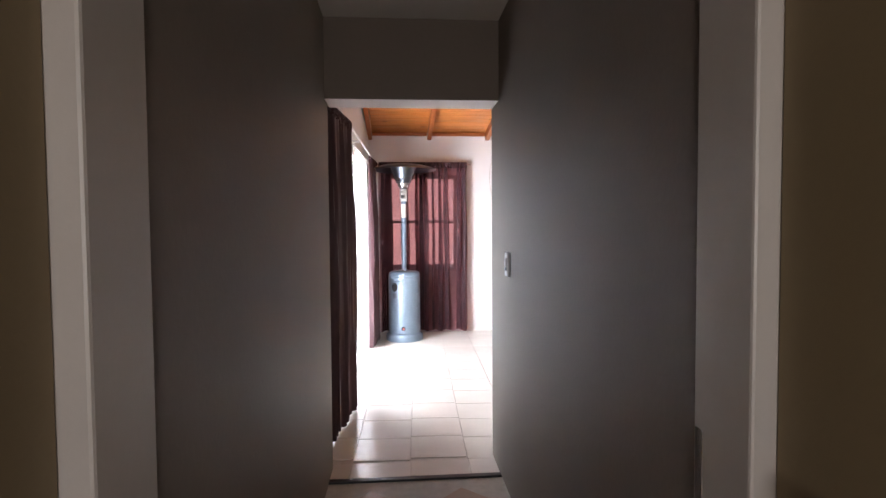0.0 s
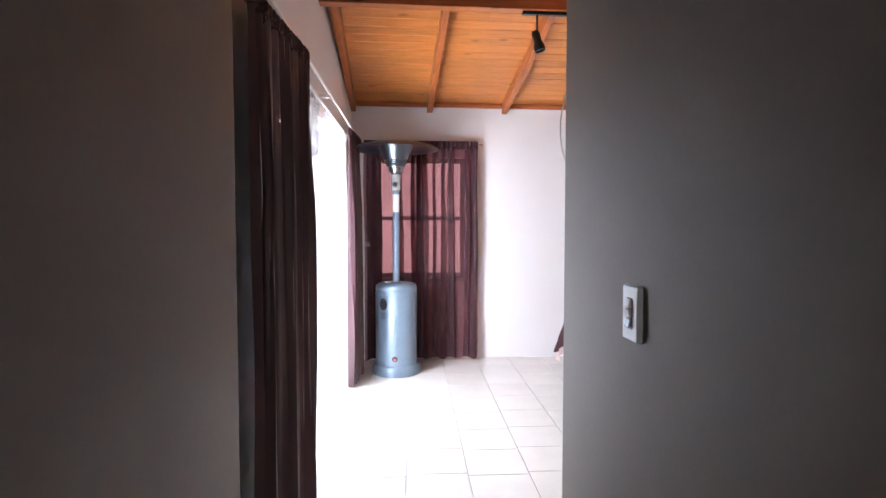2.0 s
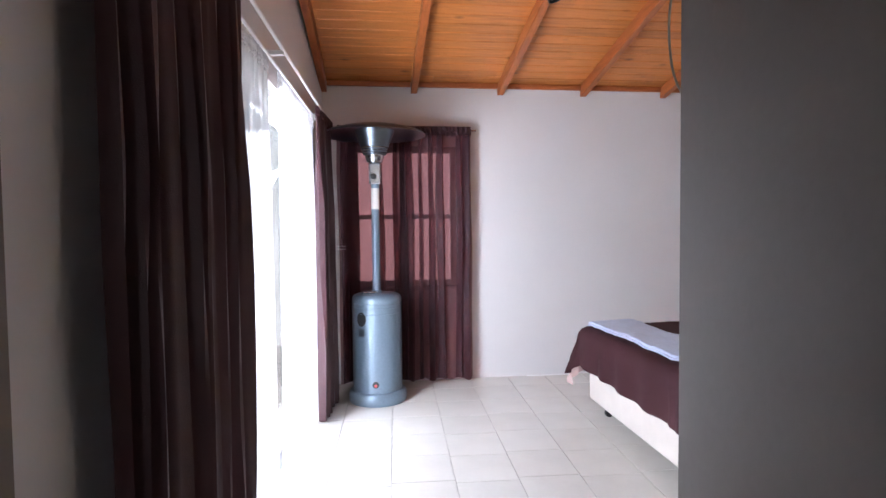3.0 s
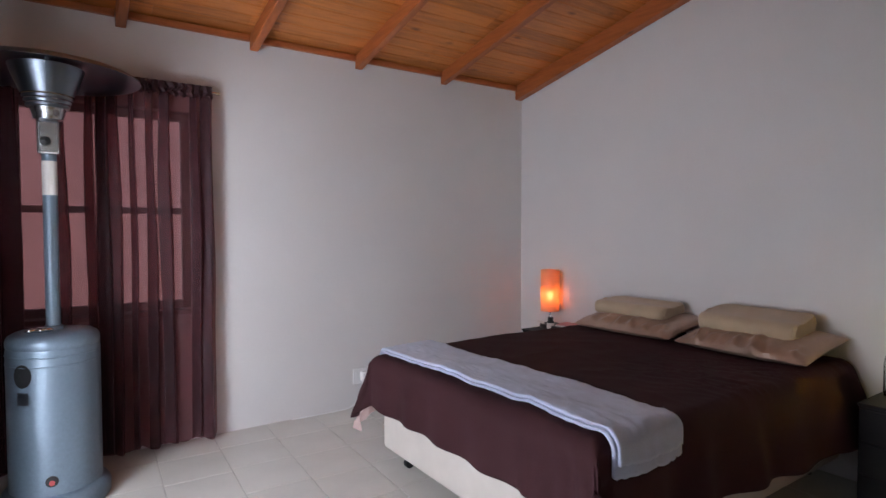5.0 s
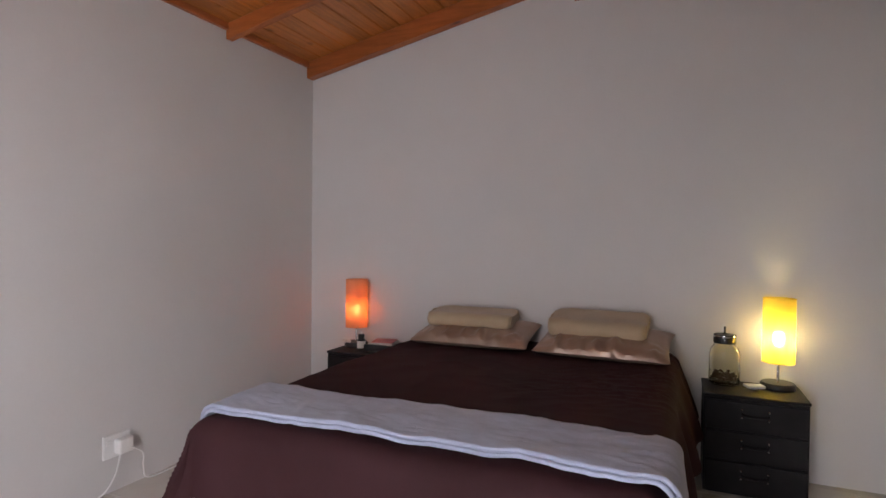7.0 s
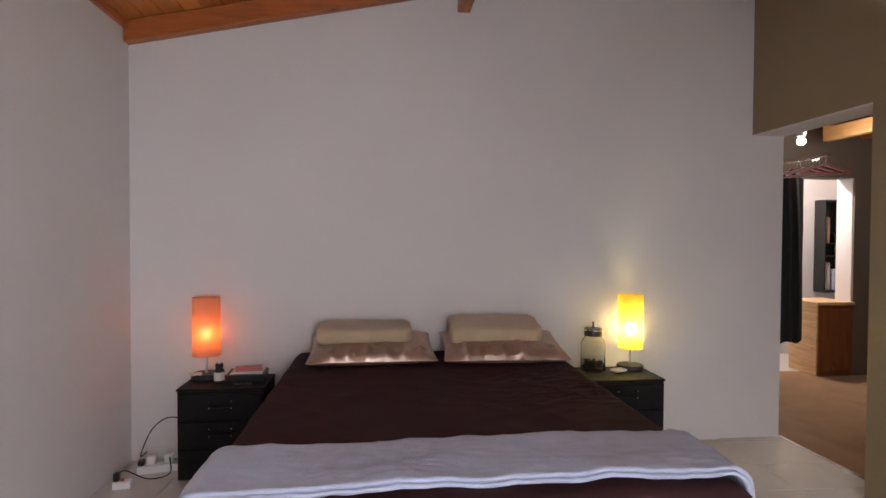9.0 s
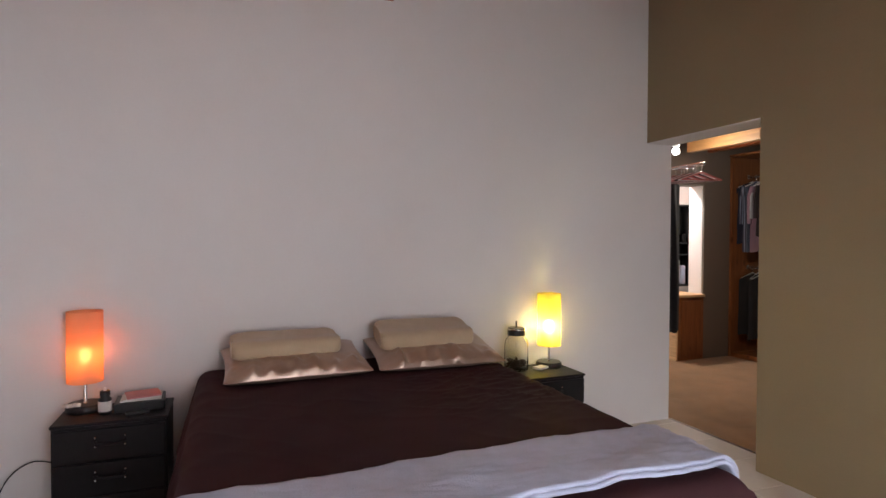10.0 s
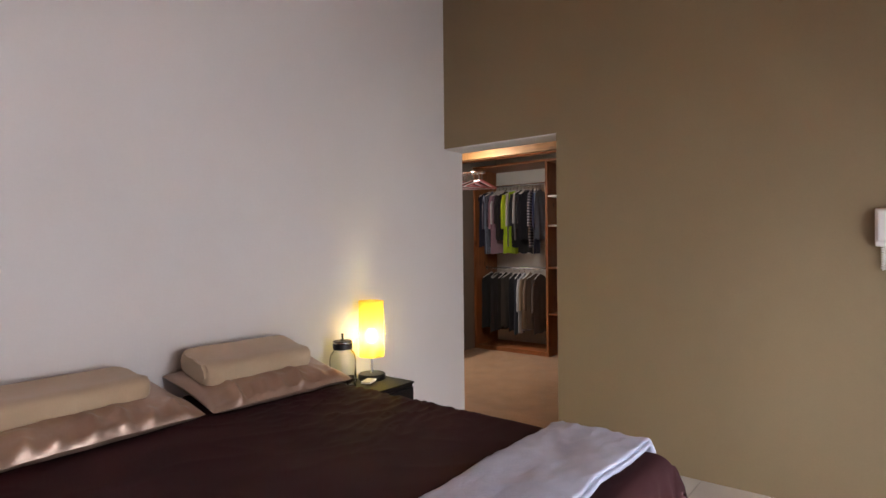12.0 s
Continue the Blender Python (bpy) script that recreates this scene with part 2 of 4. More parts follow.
def grid(nu, nv, f, bm=None):
    bm = bm or bmesh.new()
    vs = [[bm.verts.new(f(i / nu, j / nv)) for j in range(nv + 1)] for i in range(nu + 1)]
    for i in range(nu):
        for j in range(nv):
            bm.faces.new((vs[i][j], vs[i + 1][j], vs[i + 1][j + 1], vs[i][j + 1]))
    return bm


def fn(*p):
    return noise.noise(Vector(p))


# ---- the plan ----
XC0, XC1 = -0.51, 0.45          # corridor side walls
YB, YL = 3.50, 3.27             # room side and corridor side of the cross wall
YF, XH = 7.52, 3.47             # far wall, headboard wall
SLOPE = 0.208
Z_EAVE = 2.63


def left_x(y):
    """The sliding-door wall runs slightly askew to the corridor."""
    return -0.63 + 0.036 * (y - 3.5)


def roof_z(y):
    return Z_EAVE + SLOPE * (YF - y)


def prism(outline, axis, a, b):
    """A slab: outline in the two other axes, from a to b along axis."""
    bm = bmesh.new()
    def at(p, w):
        return {"x": (w, *p), "y": (p[0], w, p[1]), "z": (*p, w)}[axis]
    lo, hi = [bm.verts.new(at(p, a)) for p in outline], [bm.verts.new(at(p, b)) for p in outline]
    bm.faces.new(lo)
    bm.faces.new(list(reversed(hi)))
    for i in range(len(outline)):
        j = (i + 1) % len(outline)
        bm.faces.new((lo[i], lo[j], hi[j], hi[i]))
    return bm


# ---- walls ----
DOOR_Y0, DOOR_Y1, DOOR_Z = 4.15, 6.75, 2.10
WIN_X0, WIN_X1, WIN_Z0, WIN_Z1 = -0.24, 0.68, 0.84, 2.08

# left wall with the sliding-door opening
def skew_box(y0, y1, z0, z1, x_in, x_out, bm=None):
    bm = bm or bmesh.new()
    c = [(left_x(y0) + x_in, y0), (left_x(y1) + x_in, y1), (left_x(y1) + x_out, y1), (left_x(y0) + x_out, y0)]
    lo, hi = [bm.verts.new((*p, z0)) for p in c], [bm.verts.new((*p, z1)) for p in c]
    bm.faces.new(lo), bm.faces.new(list(reversed(hi)))
    for i in range(4):
        j = (i + 1) % 4
        bm.faces.new((lo[i], lo[j], hi[j], hi[i]))
    return bm


bm = skew_box(YB - 0.10, DOOR_Y0, -0.05, 3.8, 0, -0.22)
skew_box(DOOR_Y1, YF + 0.22, -0.05, 3.8, 0, -0.22, bm)
skew_box(DOOR_Y0, DOOR_Y1, DOOR_Z, 3.8, 0, -0.22, bm)
solid("wall_west", bm, M_WHITE, "white painted plaster wall around the sliding door", "wall")

bm = box(-0.8, WIN_X0, YF, YF + 0.22, -0.05, 3.0)
box(WIN_X1, XH + 0.22, YF, YF + 0.22, -0.05, 3.0, bm=bm)
box(WIN_X0, WIN_X1, YF, YF + 0.22, -0.05, WIN_Z0, bm=bm)
box(WIN_X0, WIN_X1, YF, YF + 0.22, WIN_Z1, 3.0, bm=bm)
solid("wall_north", bm, M_WHITE, "white painted plaster wall with a curtained window", "wall")
solid("wall_east", box(XH, XH + 0.2, YL, YF, -0.05, 3.8), M_WHITE, "white painted plaster wall behind the bed", "wall")

OP_X0, OP_Z = 2.54, 2.075
bm = box(XC1, OP_X0, YL, YB, -0.05, 3.8)
box(OP_X0, XH, YL, YB, OP_Z, 3.8, bm=bm)
box(XC0, XC1, YL, YB, 2.10, 3.8, bm=bm)
box(-0.75, XC0, YL, YB - 0.101, -0.05, 3.8, bm=bm)
# corridor paint returns into the mouth
for n, q in enumerate(((XC1 - 0.003, XC1 + 0.001, YL, YB + 0.001, 0, 2.094), (XC1 - 0.003, XC1 + 0.001, 1.201, YL, 0, 2.53),
                      (XC0 - 0.001, XC0 + 0.003, YL, YB - 0.1, 0, 2.094), (XC0 - 0.001, XC0 + 0.003, 1.101, YL, 0, 2.53),
                      (XC0 + 0.003, XC1 - 0.003, YL - 0.003, YL + 0.001, 2.093, 2.53))):
    solid("wall_corridor_plaster_%d" % (n + 1), box(*q), M_GREY, "grey taupe painted plaster of the corridor", "wall")
solid("wall_south", bm, M_TAUPE, "olive taupe painted wall with a doorless closet opening", "wall")
# pale reveals of the closet opening and of the corridor mouth
bm = box(OP_X0, XH - 0.002, YL + 0.002, YB - 0.006, OP_Z - 0.006, OP_Z + 0.001)
solid("trim", bm, M_WHITE, "white painted underside of the closet opening", "trim")
solid("trim", box(XC0 + 0.001, XC1 - 0.001, YL + 0.004, YB - 0.004, 2.094, 2.101), M_WHITE,
      "white painted underside of the corridor lintel", "trim")

# corridor
CORR_Y = -1.6
bm = box(XC0 - 0.15, XC0, 1.10, YL, -0.05, 2.53)
box(XC0 - 0.15, XC0, CORR_Y, 0.05, -0.05, 2.53, bm=bm)
box(XC0 - 0.15, XC0, 0.05, 1.10, 2.06, 2.53, bm=bm)
solid("wall_corridor_left", bm, M_GREY, "grey taupe painted corridor wall", "wall")
bm = box(XC1, XC1 + 0.15, 1.20, YL, -0.05, 2.53)
box(XC1, XC1 + 0.15, CORR_Y, 0.15, -0.05, 2.53, bm=bm)
box(XC1, XC1 + 0.15, 0.15, 1.20, 2.06, 2.53, bm=bm)
solid("wall_corridor_right", bm, M_GREY, "grey taupe painted corridor wall", "wall")
# Unseen end wall, added with an opening for the corridor lamp.
bm = box(XC0 - 0.15, -0.36, CORR_Y - 0.15, CORR_Y, -0.05, 2.53)
box(0.36, XC1 + 0.15, CORR_Y - 0.15, CORR_Y, -0.05, 2.53, bm=bm)
box(-0.36, 0.36, CORR_Y - 0.15, CORR_Y, -0.05, 0.9, bm=bm)
box(-0.36, 0.36, CORR_Y - 0.15, CORR_Y, 2.0, 2.53, bm=bm)
solid("wall_corridor_end", bm, M_GREY, "unseen grey taupe end wall added behind the corridor", "wall")
solid("ceiling_corridor", box(XC0 - 0.15, XC1 + 0.15, CORR_Y - 0.15, YL, 2.53, 2.65), M_CEIL, "plain white corridor ceiling", "ceiling")


def side_door(name, x, sign, y0, y1, frame_y):
    """A closed flush door with its painted frame, in a corridor wall."""
    d = thing(name, "closed taupe painted door in a cream frame", "door", kind="structure")
    for yy, w in frame_y:
        part("door_frame", box(min(x - sign * 0.012, x + sign * 0.14), max(x - sign * 0.012, x + sign * 0.14), yy, yy + w, 0, 2.06, 0.006), M_FRAME, d)
    part("door_frame", box(min(x - sign * 0.012, x + sign * 0.14), max(x - sign * 0.012, x + sign * 0.14), y0, y1, 2.0, 2.058, 0.006), M_FRAME, d)
    leaf = part("leaf", box(min(x + sign * 0.03, x + sign * 0.07), max(x + sign * 0.03, x + sign * 0.07), y0 + 0.062, frame_y[1][0] - 0.002, 0.005, 2.0, 0.003), M_TAUPE, d)
    part("handle", tube(curve_points([(x + sign * 0.03, frame_y[1][0] - 0.1, 1.0), (x + sign * 0.0, frame_y[1][0] - 0.1, 1.0), (x - sign * 0.005, frame_y[1][0] - 0.14, 1.0), (x - sign * 0.005, frame_y[1][0] - 0.22, 1.0)]), 0.009), M_STEEL, leaf)


side_door("door_1", XC0, -1, 0.05, 1.10, ((0.05, 0.06), (0.92, 0.18)))
side_door("door_2", XC1, 1, 0.15, 1.20, ((0.15, 0.06), (1.03, 0.17)))
part("strike_plate", box(XC1 - 0.0145, XC1 - 0.0122, 1.165, 1.19, 0.86, 1.02, 0.0008), M_STEEL, bpy.data.objects["door_2"], "worn steel strike plate")

# ---- floors ----
solid("floor", prism([(-0.75, 3.23), (XH + 0.02, 3.23), (XH + 0.02, YF + 0.02), (-0.75, YF + 0.02)], "z", -0.06, -0.006), M_GROUT,
      "cream square ceramic floor tiles with grey joints", "floor")
FLOOR = bpy.data.objects["floor"]
solid("floor_corridor", box(XC0 - 0.15, XC1 + 0.15, CORR_Y, 3.23, -0.06, -0.006), M_GROUT, "brown ceramic tiles laid diagonally", "floor")
FLOOR_C = bpy.data.objects["floor_corridor"]
solid("threshold", box(XC0, XC1, 3.205, 3.245, -0.006, 0.006, 0.002), M_BLACK, "dark metal threshold strip between two tile floors", "threshold")

# ---- ceiling: boards, rafters ----
bm = bmesh.new()
y = YB - 0.02
PLANK = 0.112
while y < YF + 0.02:
    y1 = min(y + PLANK - 0.004, YF + 0.03)
    za, zb = roof_z(y), roof_z(y1)
    prof = [(y, za + 0.006), (y + 0.006, za - 0.001), (y1 - 0.006, zb - 0.001), (y1, zb + 0.006), (y1, zb + 0.03), (y, za + 0.03)]
    cuts = sorted([-0.75, random.uniform(0.2, 1.6), random.uniform(1.9, 3.0), XH + 0.03])
    for xa, xb in zip(cuts, cuts[1:]):
        lo, hi = [bm.verts.new((xa + 0.0005, *p)) for p in prof], [bm.verts.new((xb - 0.0005, *p)) for p in prof]
        bm.faces.new(lo), bm.faces.new(list(reversed(hi)))
        for i in range(6):
            bm.faces.new((lo[i], lo[(i + 1) % 6], hi[(i + 1) % 6], hi[i]))
    y += PLANK
solid("ceiling", bm, M_PINE, "sloping varnished knotty pine board ceiling", "ceiling")
bm = prism([(YB - 0.3, roof_z(YB - 0.3) + 0.05), (YF + 0.5, roof_z(YF + 0.5) + 0.05), (YF + 0.5, roof_z(YF + 0.5) + 0.12), (YB - 0.3, roof_z(YB - 0.3) + 0.12)], "x", -0.95, XH + 0.3)
solid("roof", bm, M_GROUT, "grey sloping roof sheet", "roof")


def rafter(x, w=0.05, drop=0.10):
    y0, y1 = YB + 0.002, YF - 0.003
    bm = prism([(y0, roof_z(y0) - 0.003), (y1, roof_z(y1) - 0.003), (y1, roof_z(y1) - drop), (y0, roof_z(y0) - drop)], "x", x - w / 2, x + w / 2)
    bmesh.ops.bevel(bm, geom=list(bm.edges), offset=0.004, segments=1, affect="EDGES")
    return tagged(part("rafter", bm, M_RAFTER, None), "varnished pine rafter under the board ceiling", "rafter", "ceiling rafters")


for x in (-0.47, 0.305, 1.075, 1.84, 2.605, XH - 0.045):
    rafter(x, 0.055 if x < 3 else 0.075, 0.10 if x < 3 else 0.125)
for xa, xb in ((-0.44, 0.275), (0.335, 1.045), (1.105, 1.81), (1.87, 2.575), (2.635, XH - 0.085)):
    tagged(part("cornice_batten", box(xa, xb, YF - 0.03, YF - 0.002, roof_z(YF) - 0.045, roof_z(YF) - 0.004, 0.003), M_BEAM, None),
           "narrow varnished batten along the eaves", "batten", "eaves battens")
BEAM_Y, BEAM_Z = 5.49, 2.80
tagged(part("purlin_beam", box(-0.54, XH, BEAM_Y - 0.04, BEAM_Y + 0.04, BEAM_Z, roof_z(BEAM_Y + 0.04) - 0.102, 0.005), M_BEAM, None),
       "dark varnished pine beam across the room under the rafters", "beam")

# ---- closet shell ----
CX0, CX1, CY0 = 2.2, 5.0, 0.35
solid("closet_floor", box(CX0, 6.2, CY0 - 0.1, 3.265, -0.05, -0.002), M_CARPET, "tan looped carpet on the closet floor", "carpet")
solid("trim", box(OP_X0, XH, 3.25, 3.275, -0.006, 0.004, 0.001), M_STEEL, "thin metal strip between carpet and tiles", "trim")
bm = box(CX0 - 0.1, CX0, CY0 - 0.1, YL, -0.05, 2.7)
box(CX0, CX1 + 0.2, CY0 - 0.1, CY0, -0.05, 2.7, bm=bm)
box(XH + 0.2, CX1 + 0.2, YL, YL + 0.15, -0.05, 2.7, bm=bm)
AY0, AY1, AZ = 1.31, 2.30, 1.98
box(CX1, CX1 + 0.2, CY0, AY0, -0.05, 2.7, bm=bm)
box(CX1, CX1 + 0.2, AY1, YL, -0.05, 2.7, bm=bm)
box(CX1, CX1 + 0.2, AY0, AY1, AZ, 2.7, bm=bm)
solid("wall_closet", bm, M_GREY, "grey taupe walls of the walk-in closet", "wall")
solid("ceiling_closet", box(CX0 - 0.1, 6.3, CY0 - 0.1, YL - 0.002, 2.6, 2.72), M_BEAM, "pine board closet ceiling", "ceiling")
# bright white room beyond
bm = box(6.0, 6.15, 0.3, 3.3, -0.05, 2.6)
box(CX1 + 0.2, 6.0, 0.3, 0.4, -0.05, 2.6, bm=bm)
box(CX1 + 0.2, 6.0, 3.2, 3.3, -0.05, 2.6, bm=bm)
box(CX1 + 0.02, CX1 + 0.21, AY0 - 0.012, AY0 + 0.006, 0.0, AZ, bm=bm)
solid("wall_bathroom", bm, M_WHITE, "bright white walls beyond the closet", "wall")

# ---- sliding door, window ----
sd = thing("window_1", "glazed white sliding door to a bright patio", "sliding door", kind="structure")
for y0, y1 in ((DOOR_Y0, 5.47), (5.43, DOOR_Y1)):
    o = -0.13 if y0 < 5 else -0.09
    panel = part("window_frame", skew_box(y0, y0 + 0.05, 0.03, DOOR_Z - 0.04, o, o - 0.035), M_PLASTIC, sd)
    for a, b, c, d in ((y1 - 0.05, y1, 0.03, DOOR_Z - 0.04), (y0 + 0.05, y1 - 0.05, 0.03, 0.11), (y0 + 0.05, y1 - 0.05, DOOR_Z - 0.11, DOOR_Z - 0.04)):
        part("rail", skew_box(a, b, c, d, o, o - 0.035), M_PLASTIC, panel)
    g = part("pane", skew_box(y0 + 0.05, y1 - 0.05, 0.11, DOOR_Z - 0.11, o - 0.015, o - 0.021), M_GLASS, panel)
    g.visible_shadow = False
part("track", skew_box(DOOR_Y0, DOOR_Y1, 0.0, 0.028, -0.04, -0.18), M_STEEL, sd)
part("head_rail", skew_box(DOOR_Y0, DOOR_Y1, DOOR_Z - 0.039, DOOR_Z - 0.002, -0.04, -0.18), M_PLASTIC, sd)

wd = thing("window_2", "white framed window behind plum curtains", "window", kind="structure")
for xa, xb, za, zb in ((WIN_X0, WIN_X0 + 0.05, WIN_Z0, WIN_Z1), (WIN_X1 - 0.05, WIN_X1, WIN_Z0, WIN_Z1), (WIN_X0 + 0.05, WIN_X1 - 0.05, WIN_Z0, WIN_Z0 + 0.05),
                       (WIN_X0 + 0.05, WIN_X1 - 0.05, WIN_Z1 - 0.05, WIN_Z1), (0.165, 0.205, WIN_Z0 + 0.05, WIN_Z1 - 0.05),
                       (WIN_X0 + 0.05, 0.165, 1.44, 1.48), (0.205, WIN_X1 - 0.05, 1.44, 1.48)):
    part("window_frame", box(xa, xb, YF + 0.08, YF + 0.13, za, zb, 0.004), M_FRAME, wd)
for xa, xb in ((WIN_X0 + 0.05, 0.165), (0.205, WIN_X1 - 0.05)):
    for za, zb in ((WIN_Z0 + 0.05, 1.44), (1.48, WIN_Z1 - 0.05)):
        g = part("pane", box(xa, xb, YF + 0.10, YF + 0.106, za, zb), M_GLASS, wd)
        g.visible_shadow = False
part("window_sill", box(WIN_X0 - 0.03, WIN_X1 + 0.03, YF - 0.02, YF + 0.079, WIN_Z0 - 0.03, WIN_Z0 - 0.002, 0.004), M_FRAME, wd)
part("window_catch", box(0.19, 0.215, YF + 0.05, YF + 0.08, 1.12, 1.24, 0.005), M_STEEL, wd)


# ---- curtains ----
def curtain_bm(p0, p1, z0, z1, folds, amp, seed, flare=1.0):
    """Gathered cloth from p0 to p1; folds swing out sideways and loosen downwards."""
    a, b = Vector((*p0, 0)), Vector((*p1, 0))
    d = (b - a).normalized()
    side = Vector((d.y, -d.x, 0))
    nu = folds * 8
    def f(u, v):
        w = u + 0.018 * fn(seed, u * folds * 0.35, v * 1.6) + 0.01 * fn(seed + 9, u * 4, v * 3)
        grow = 0.35 + 0.65 * min(1, v / 0.3)
        k = amp * grow * (0.75 + 0.5 * fn(seed + 3, u * folds * 0.45, v * 0.8))
        s = math.sin(2 * math.pi * folds * w + 1.3 * fn(seed + 5, u * 3, v * 1.1))
        s += 0.35 * math.sin(2 * math.pi * folds * 2.3 * w + seed)
        spread = 1 + (flare - 1) * v
        along = (u - 0.5) * (b - a).length * spread + 0.012 * fn(seed + 1, u * 9, v * 4)
        z = z1 + (z0 - z1) * v + (0.012 * math.sin(2 * math.pi * folds * u + seed) if v > 0.99 else 0)
        return (a + b) / 2 + d * along + side * (k * s) + Vector((0, 0, z))
    bm = grid(nu, 40, f)
    return bm


def curtain(p0, p1, z0, z1, folds, amp, seed, material, label, flare=1.0, kind_name="curtain"):
    c = thing(kind_name, label, "curtain")
    part("cloth", curtain_bm(p0, p1, z0, z1 - 0.07, folds, amp, seed, flare=flare), material, c, smooth=True)
    part("heading_tape", curtain_bm(p0, p1, z1 - 0.075, z1, folds * 2, amp * 0.45, seed + 2), material, c, smooth=True)
    return c


def cx(y, off):
    return left_x(y) + off


curtain((cx(3.75, 0.07), 3.75), (cx(4.50, 0.13), 4.50), 0.03, 2.20, 9, 0.034, 4.0, M_DRAPE, "dark plum lined curtain drawn to the side of the sliding door", 1.0)
curtain((cx(6.50, 0.09), 6.50), (cx(7.02, 0.12), 7.02), 0.02, 2.20, 7, 0.045, 7.0, M_DRAPE, "dark plum lined curtain bunched in the room corner", 1.0)
curtain((cx(4.5, 0.05), 4.5), (cx(5.25, 0.05), 5.25), 0.02, 2.14, 10, 0.022, 11.0, M_SHEER, "white sheer curtain over the sliding door", 1.0, "sheer_curtain")
curtain((cx(5.45, 0.05), 5.45), (cx(6.58, 0.05), 6.58), 0.02, 2.14, 14, 0.022, 13.0, M_SHEER, "white sheer curtain over the sliding door", 1.0, "sheer_curtain")


def pleated_bm(x0, x1, y, z0, z1, pleats, seed):
    """Thin cloth in front of the window: flat runs between laid-over pleats (place, half width)."""
    def section(v):
        k = 0.72 + 0.28 * min(1, v * 2.5)
        pts = [(x0, 0.0)]
        for n, (px, w) in enumerate(pleats):
            c = px + 0.012 * fn(seed, n * 3.1, v * 1.5)
            h = 1.2 * w * k * (1 + 0.25 * fn(seed + 4, n * 2.3, v * 2.2))
            deep = 0.030 + 0.4 * w
            pts += [(c - h, 0.006), (c + h * 0.6, -deep), (c + h, -deep * 0.5), (c - h * 0.9, -deep * 0.25), (c - h * 0.7, 0.022), (c + h, 0.012)]
        pts.append((x1, 0.0))
        out = []
        for (ax, ay), (bx_, by_) in zip(pts, pts[1:]):
            for q in range(5):
                t = q / 5
                e = t * t * (3 - 2 * t)
                out.append((ax + (bx_ - ax) * t, ay + (by_ - ay) * e))
        return out + [pts[-1]]
    rows = [section(j / 36) for j in range(37)]
    n = len(rows[0]) - 1
    def at(u, v):
        i, j = round(u * n), round(v * 36)
        px, py = rows[j][i]
        ripple = 0.010 * math.sin(px * 58 + 3 * fn(seed, px * 5, v)) * (0.5 + 0.5 * v)
        edge = 0.018 * fn(seed + 7, v * 3, 0) * (1 if i in (0, n) else 0.4)
        return Vector((px + edge, y + py + ripple, z1 + (z0 - z1) * v + 0.012 * math.sin(px * 40) * (v > 0.99)))
    return grid(n, 36, at)


for x0, x1, pleats, seed in ((-0.36, 0.23, ((-0.305, 0.030), (-0.235, 0.045), (-0.025, 0.048), (0.135, 0.022), (0.19, 0.032)), 21.0),
                             (0.185, 0.79, ((0.235, 0.038), (0.340, 0.018), (0.435, 0.026), (0.515, 0.034), (0.675, 0.026), (0.745, 0.034)), 25.0)):
    c = thing("curtain", "thin plum curtain glowing pink against the window", "curtain")
    part("cloth", pleated_bm(x0, x1, YF - 0.085, 0.03, 2.165, pleats, seed), M_CURTAIN, c, smooth=True)
    part("heading_tape", curtain_bm((x0, YF - 0.095), (x1, YF - 0.095), 2.155, 2.235, 13, 0.016, seed + 2), M_DRAPE, c, smooth=True)

hk = thing("tieback_hook", "thin steel curtain tieback hook on the wall", "hook")
for z in (1.185, 1.21):
    part("prong", tube([(-0.375, YF, z), (-0.375, YF - 0.12, z + 0.004), (-0.30, YF - 0.13, z)], 0.003, 6), M_CHROME, hk)

rail = thing("curtain_rail", "white double curtain rail above the sliding door", "curtain rail")
for off, z in ((0.045, 2.16), (0.10, 2.205)):
    part("rail", tube([(cx(3.62, off), 3.62, z), (cx(7.02, off), 7.02, z)], 0.009), M_PLASTIC, rail)
for y in (3.8, 5.3, 6.7):
    part("bracket", box(cx(y, 0.0), cx(y, 0.11), y - 0.012, y + 0.012, 2.165, 2.185, 0.003), M_PLASTIC, rail)
rail = thing("curtain_rail", "slim curtain rail above the north window", "curtain rail")
part("rail", tube([(-0.4, YF - 0.06, 2.205), (0.84, YF - 0.06, 2.205)], 0.009), M_STEEL, rail)
for x in (-0.3, 0.2, 0.74):
    part("bracket", box(x - 0.01, x + 0.01, YF - 0.06, YF, 2.2, 2.215), M_STEEL, rail)

# ---- patio heater ----
h = thing("patio_heater", "tall steel-blue mushroom patio heater standing in the corner", "patio heater", pose(-0.045, 7.045, 0, 0, 0, 0))
part("base_ring", lathe([(0, 0), (0.225, 0), (0.23, 0.012), (0.23, 0.06), (0.218, 0.085), (0.205, 0.095), (0, 0.095)], 48), M_HAMMER, h, smooth=True)
tank = part("tank_housing", lathe([(0, 0.095), (0.194, 0.095), (0.194, 0.765), (0.190, 0.779), (0.194, 0.784), (0.194, 0.808), (0.184, 0.832), (0.16, 0.846), (0.05, 0.852), (0, 0.852)], 48), M_HAMMER, h, smooth=True)
for zz in (0.70, 0.742):
    part("seam", lathe([(0.1945, zz), (0.197, zz + 0.004), (0.1945, zz + 0.008)], 48), M_HAMMER, tank, smooth=True)


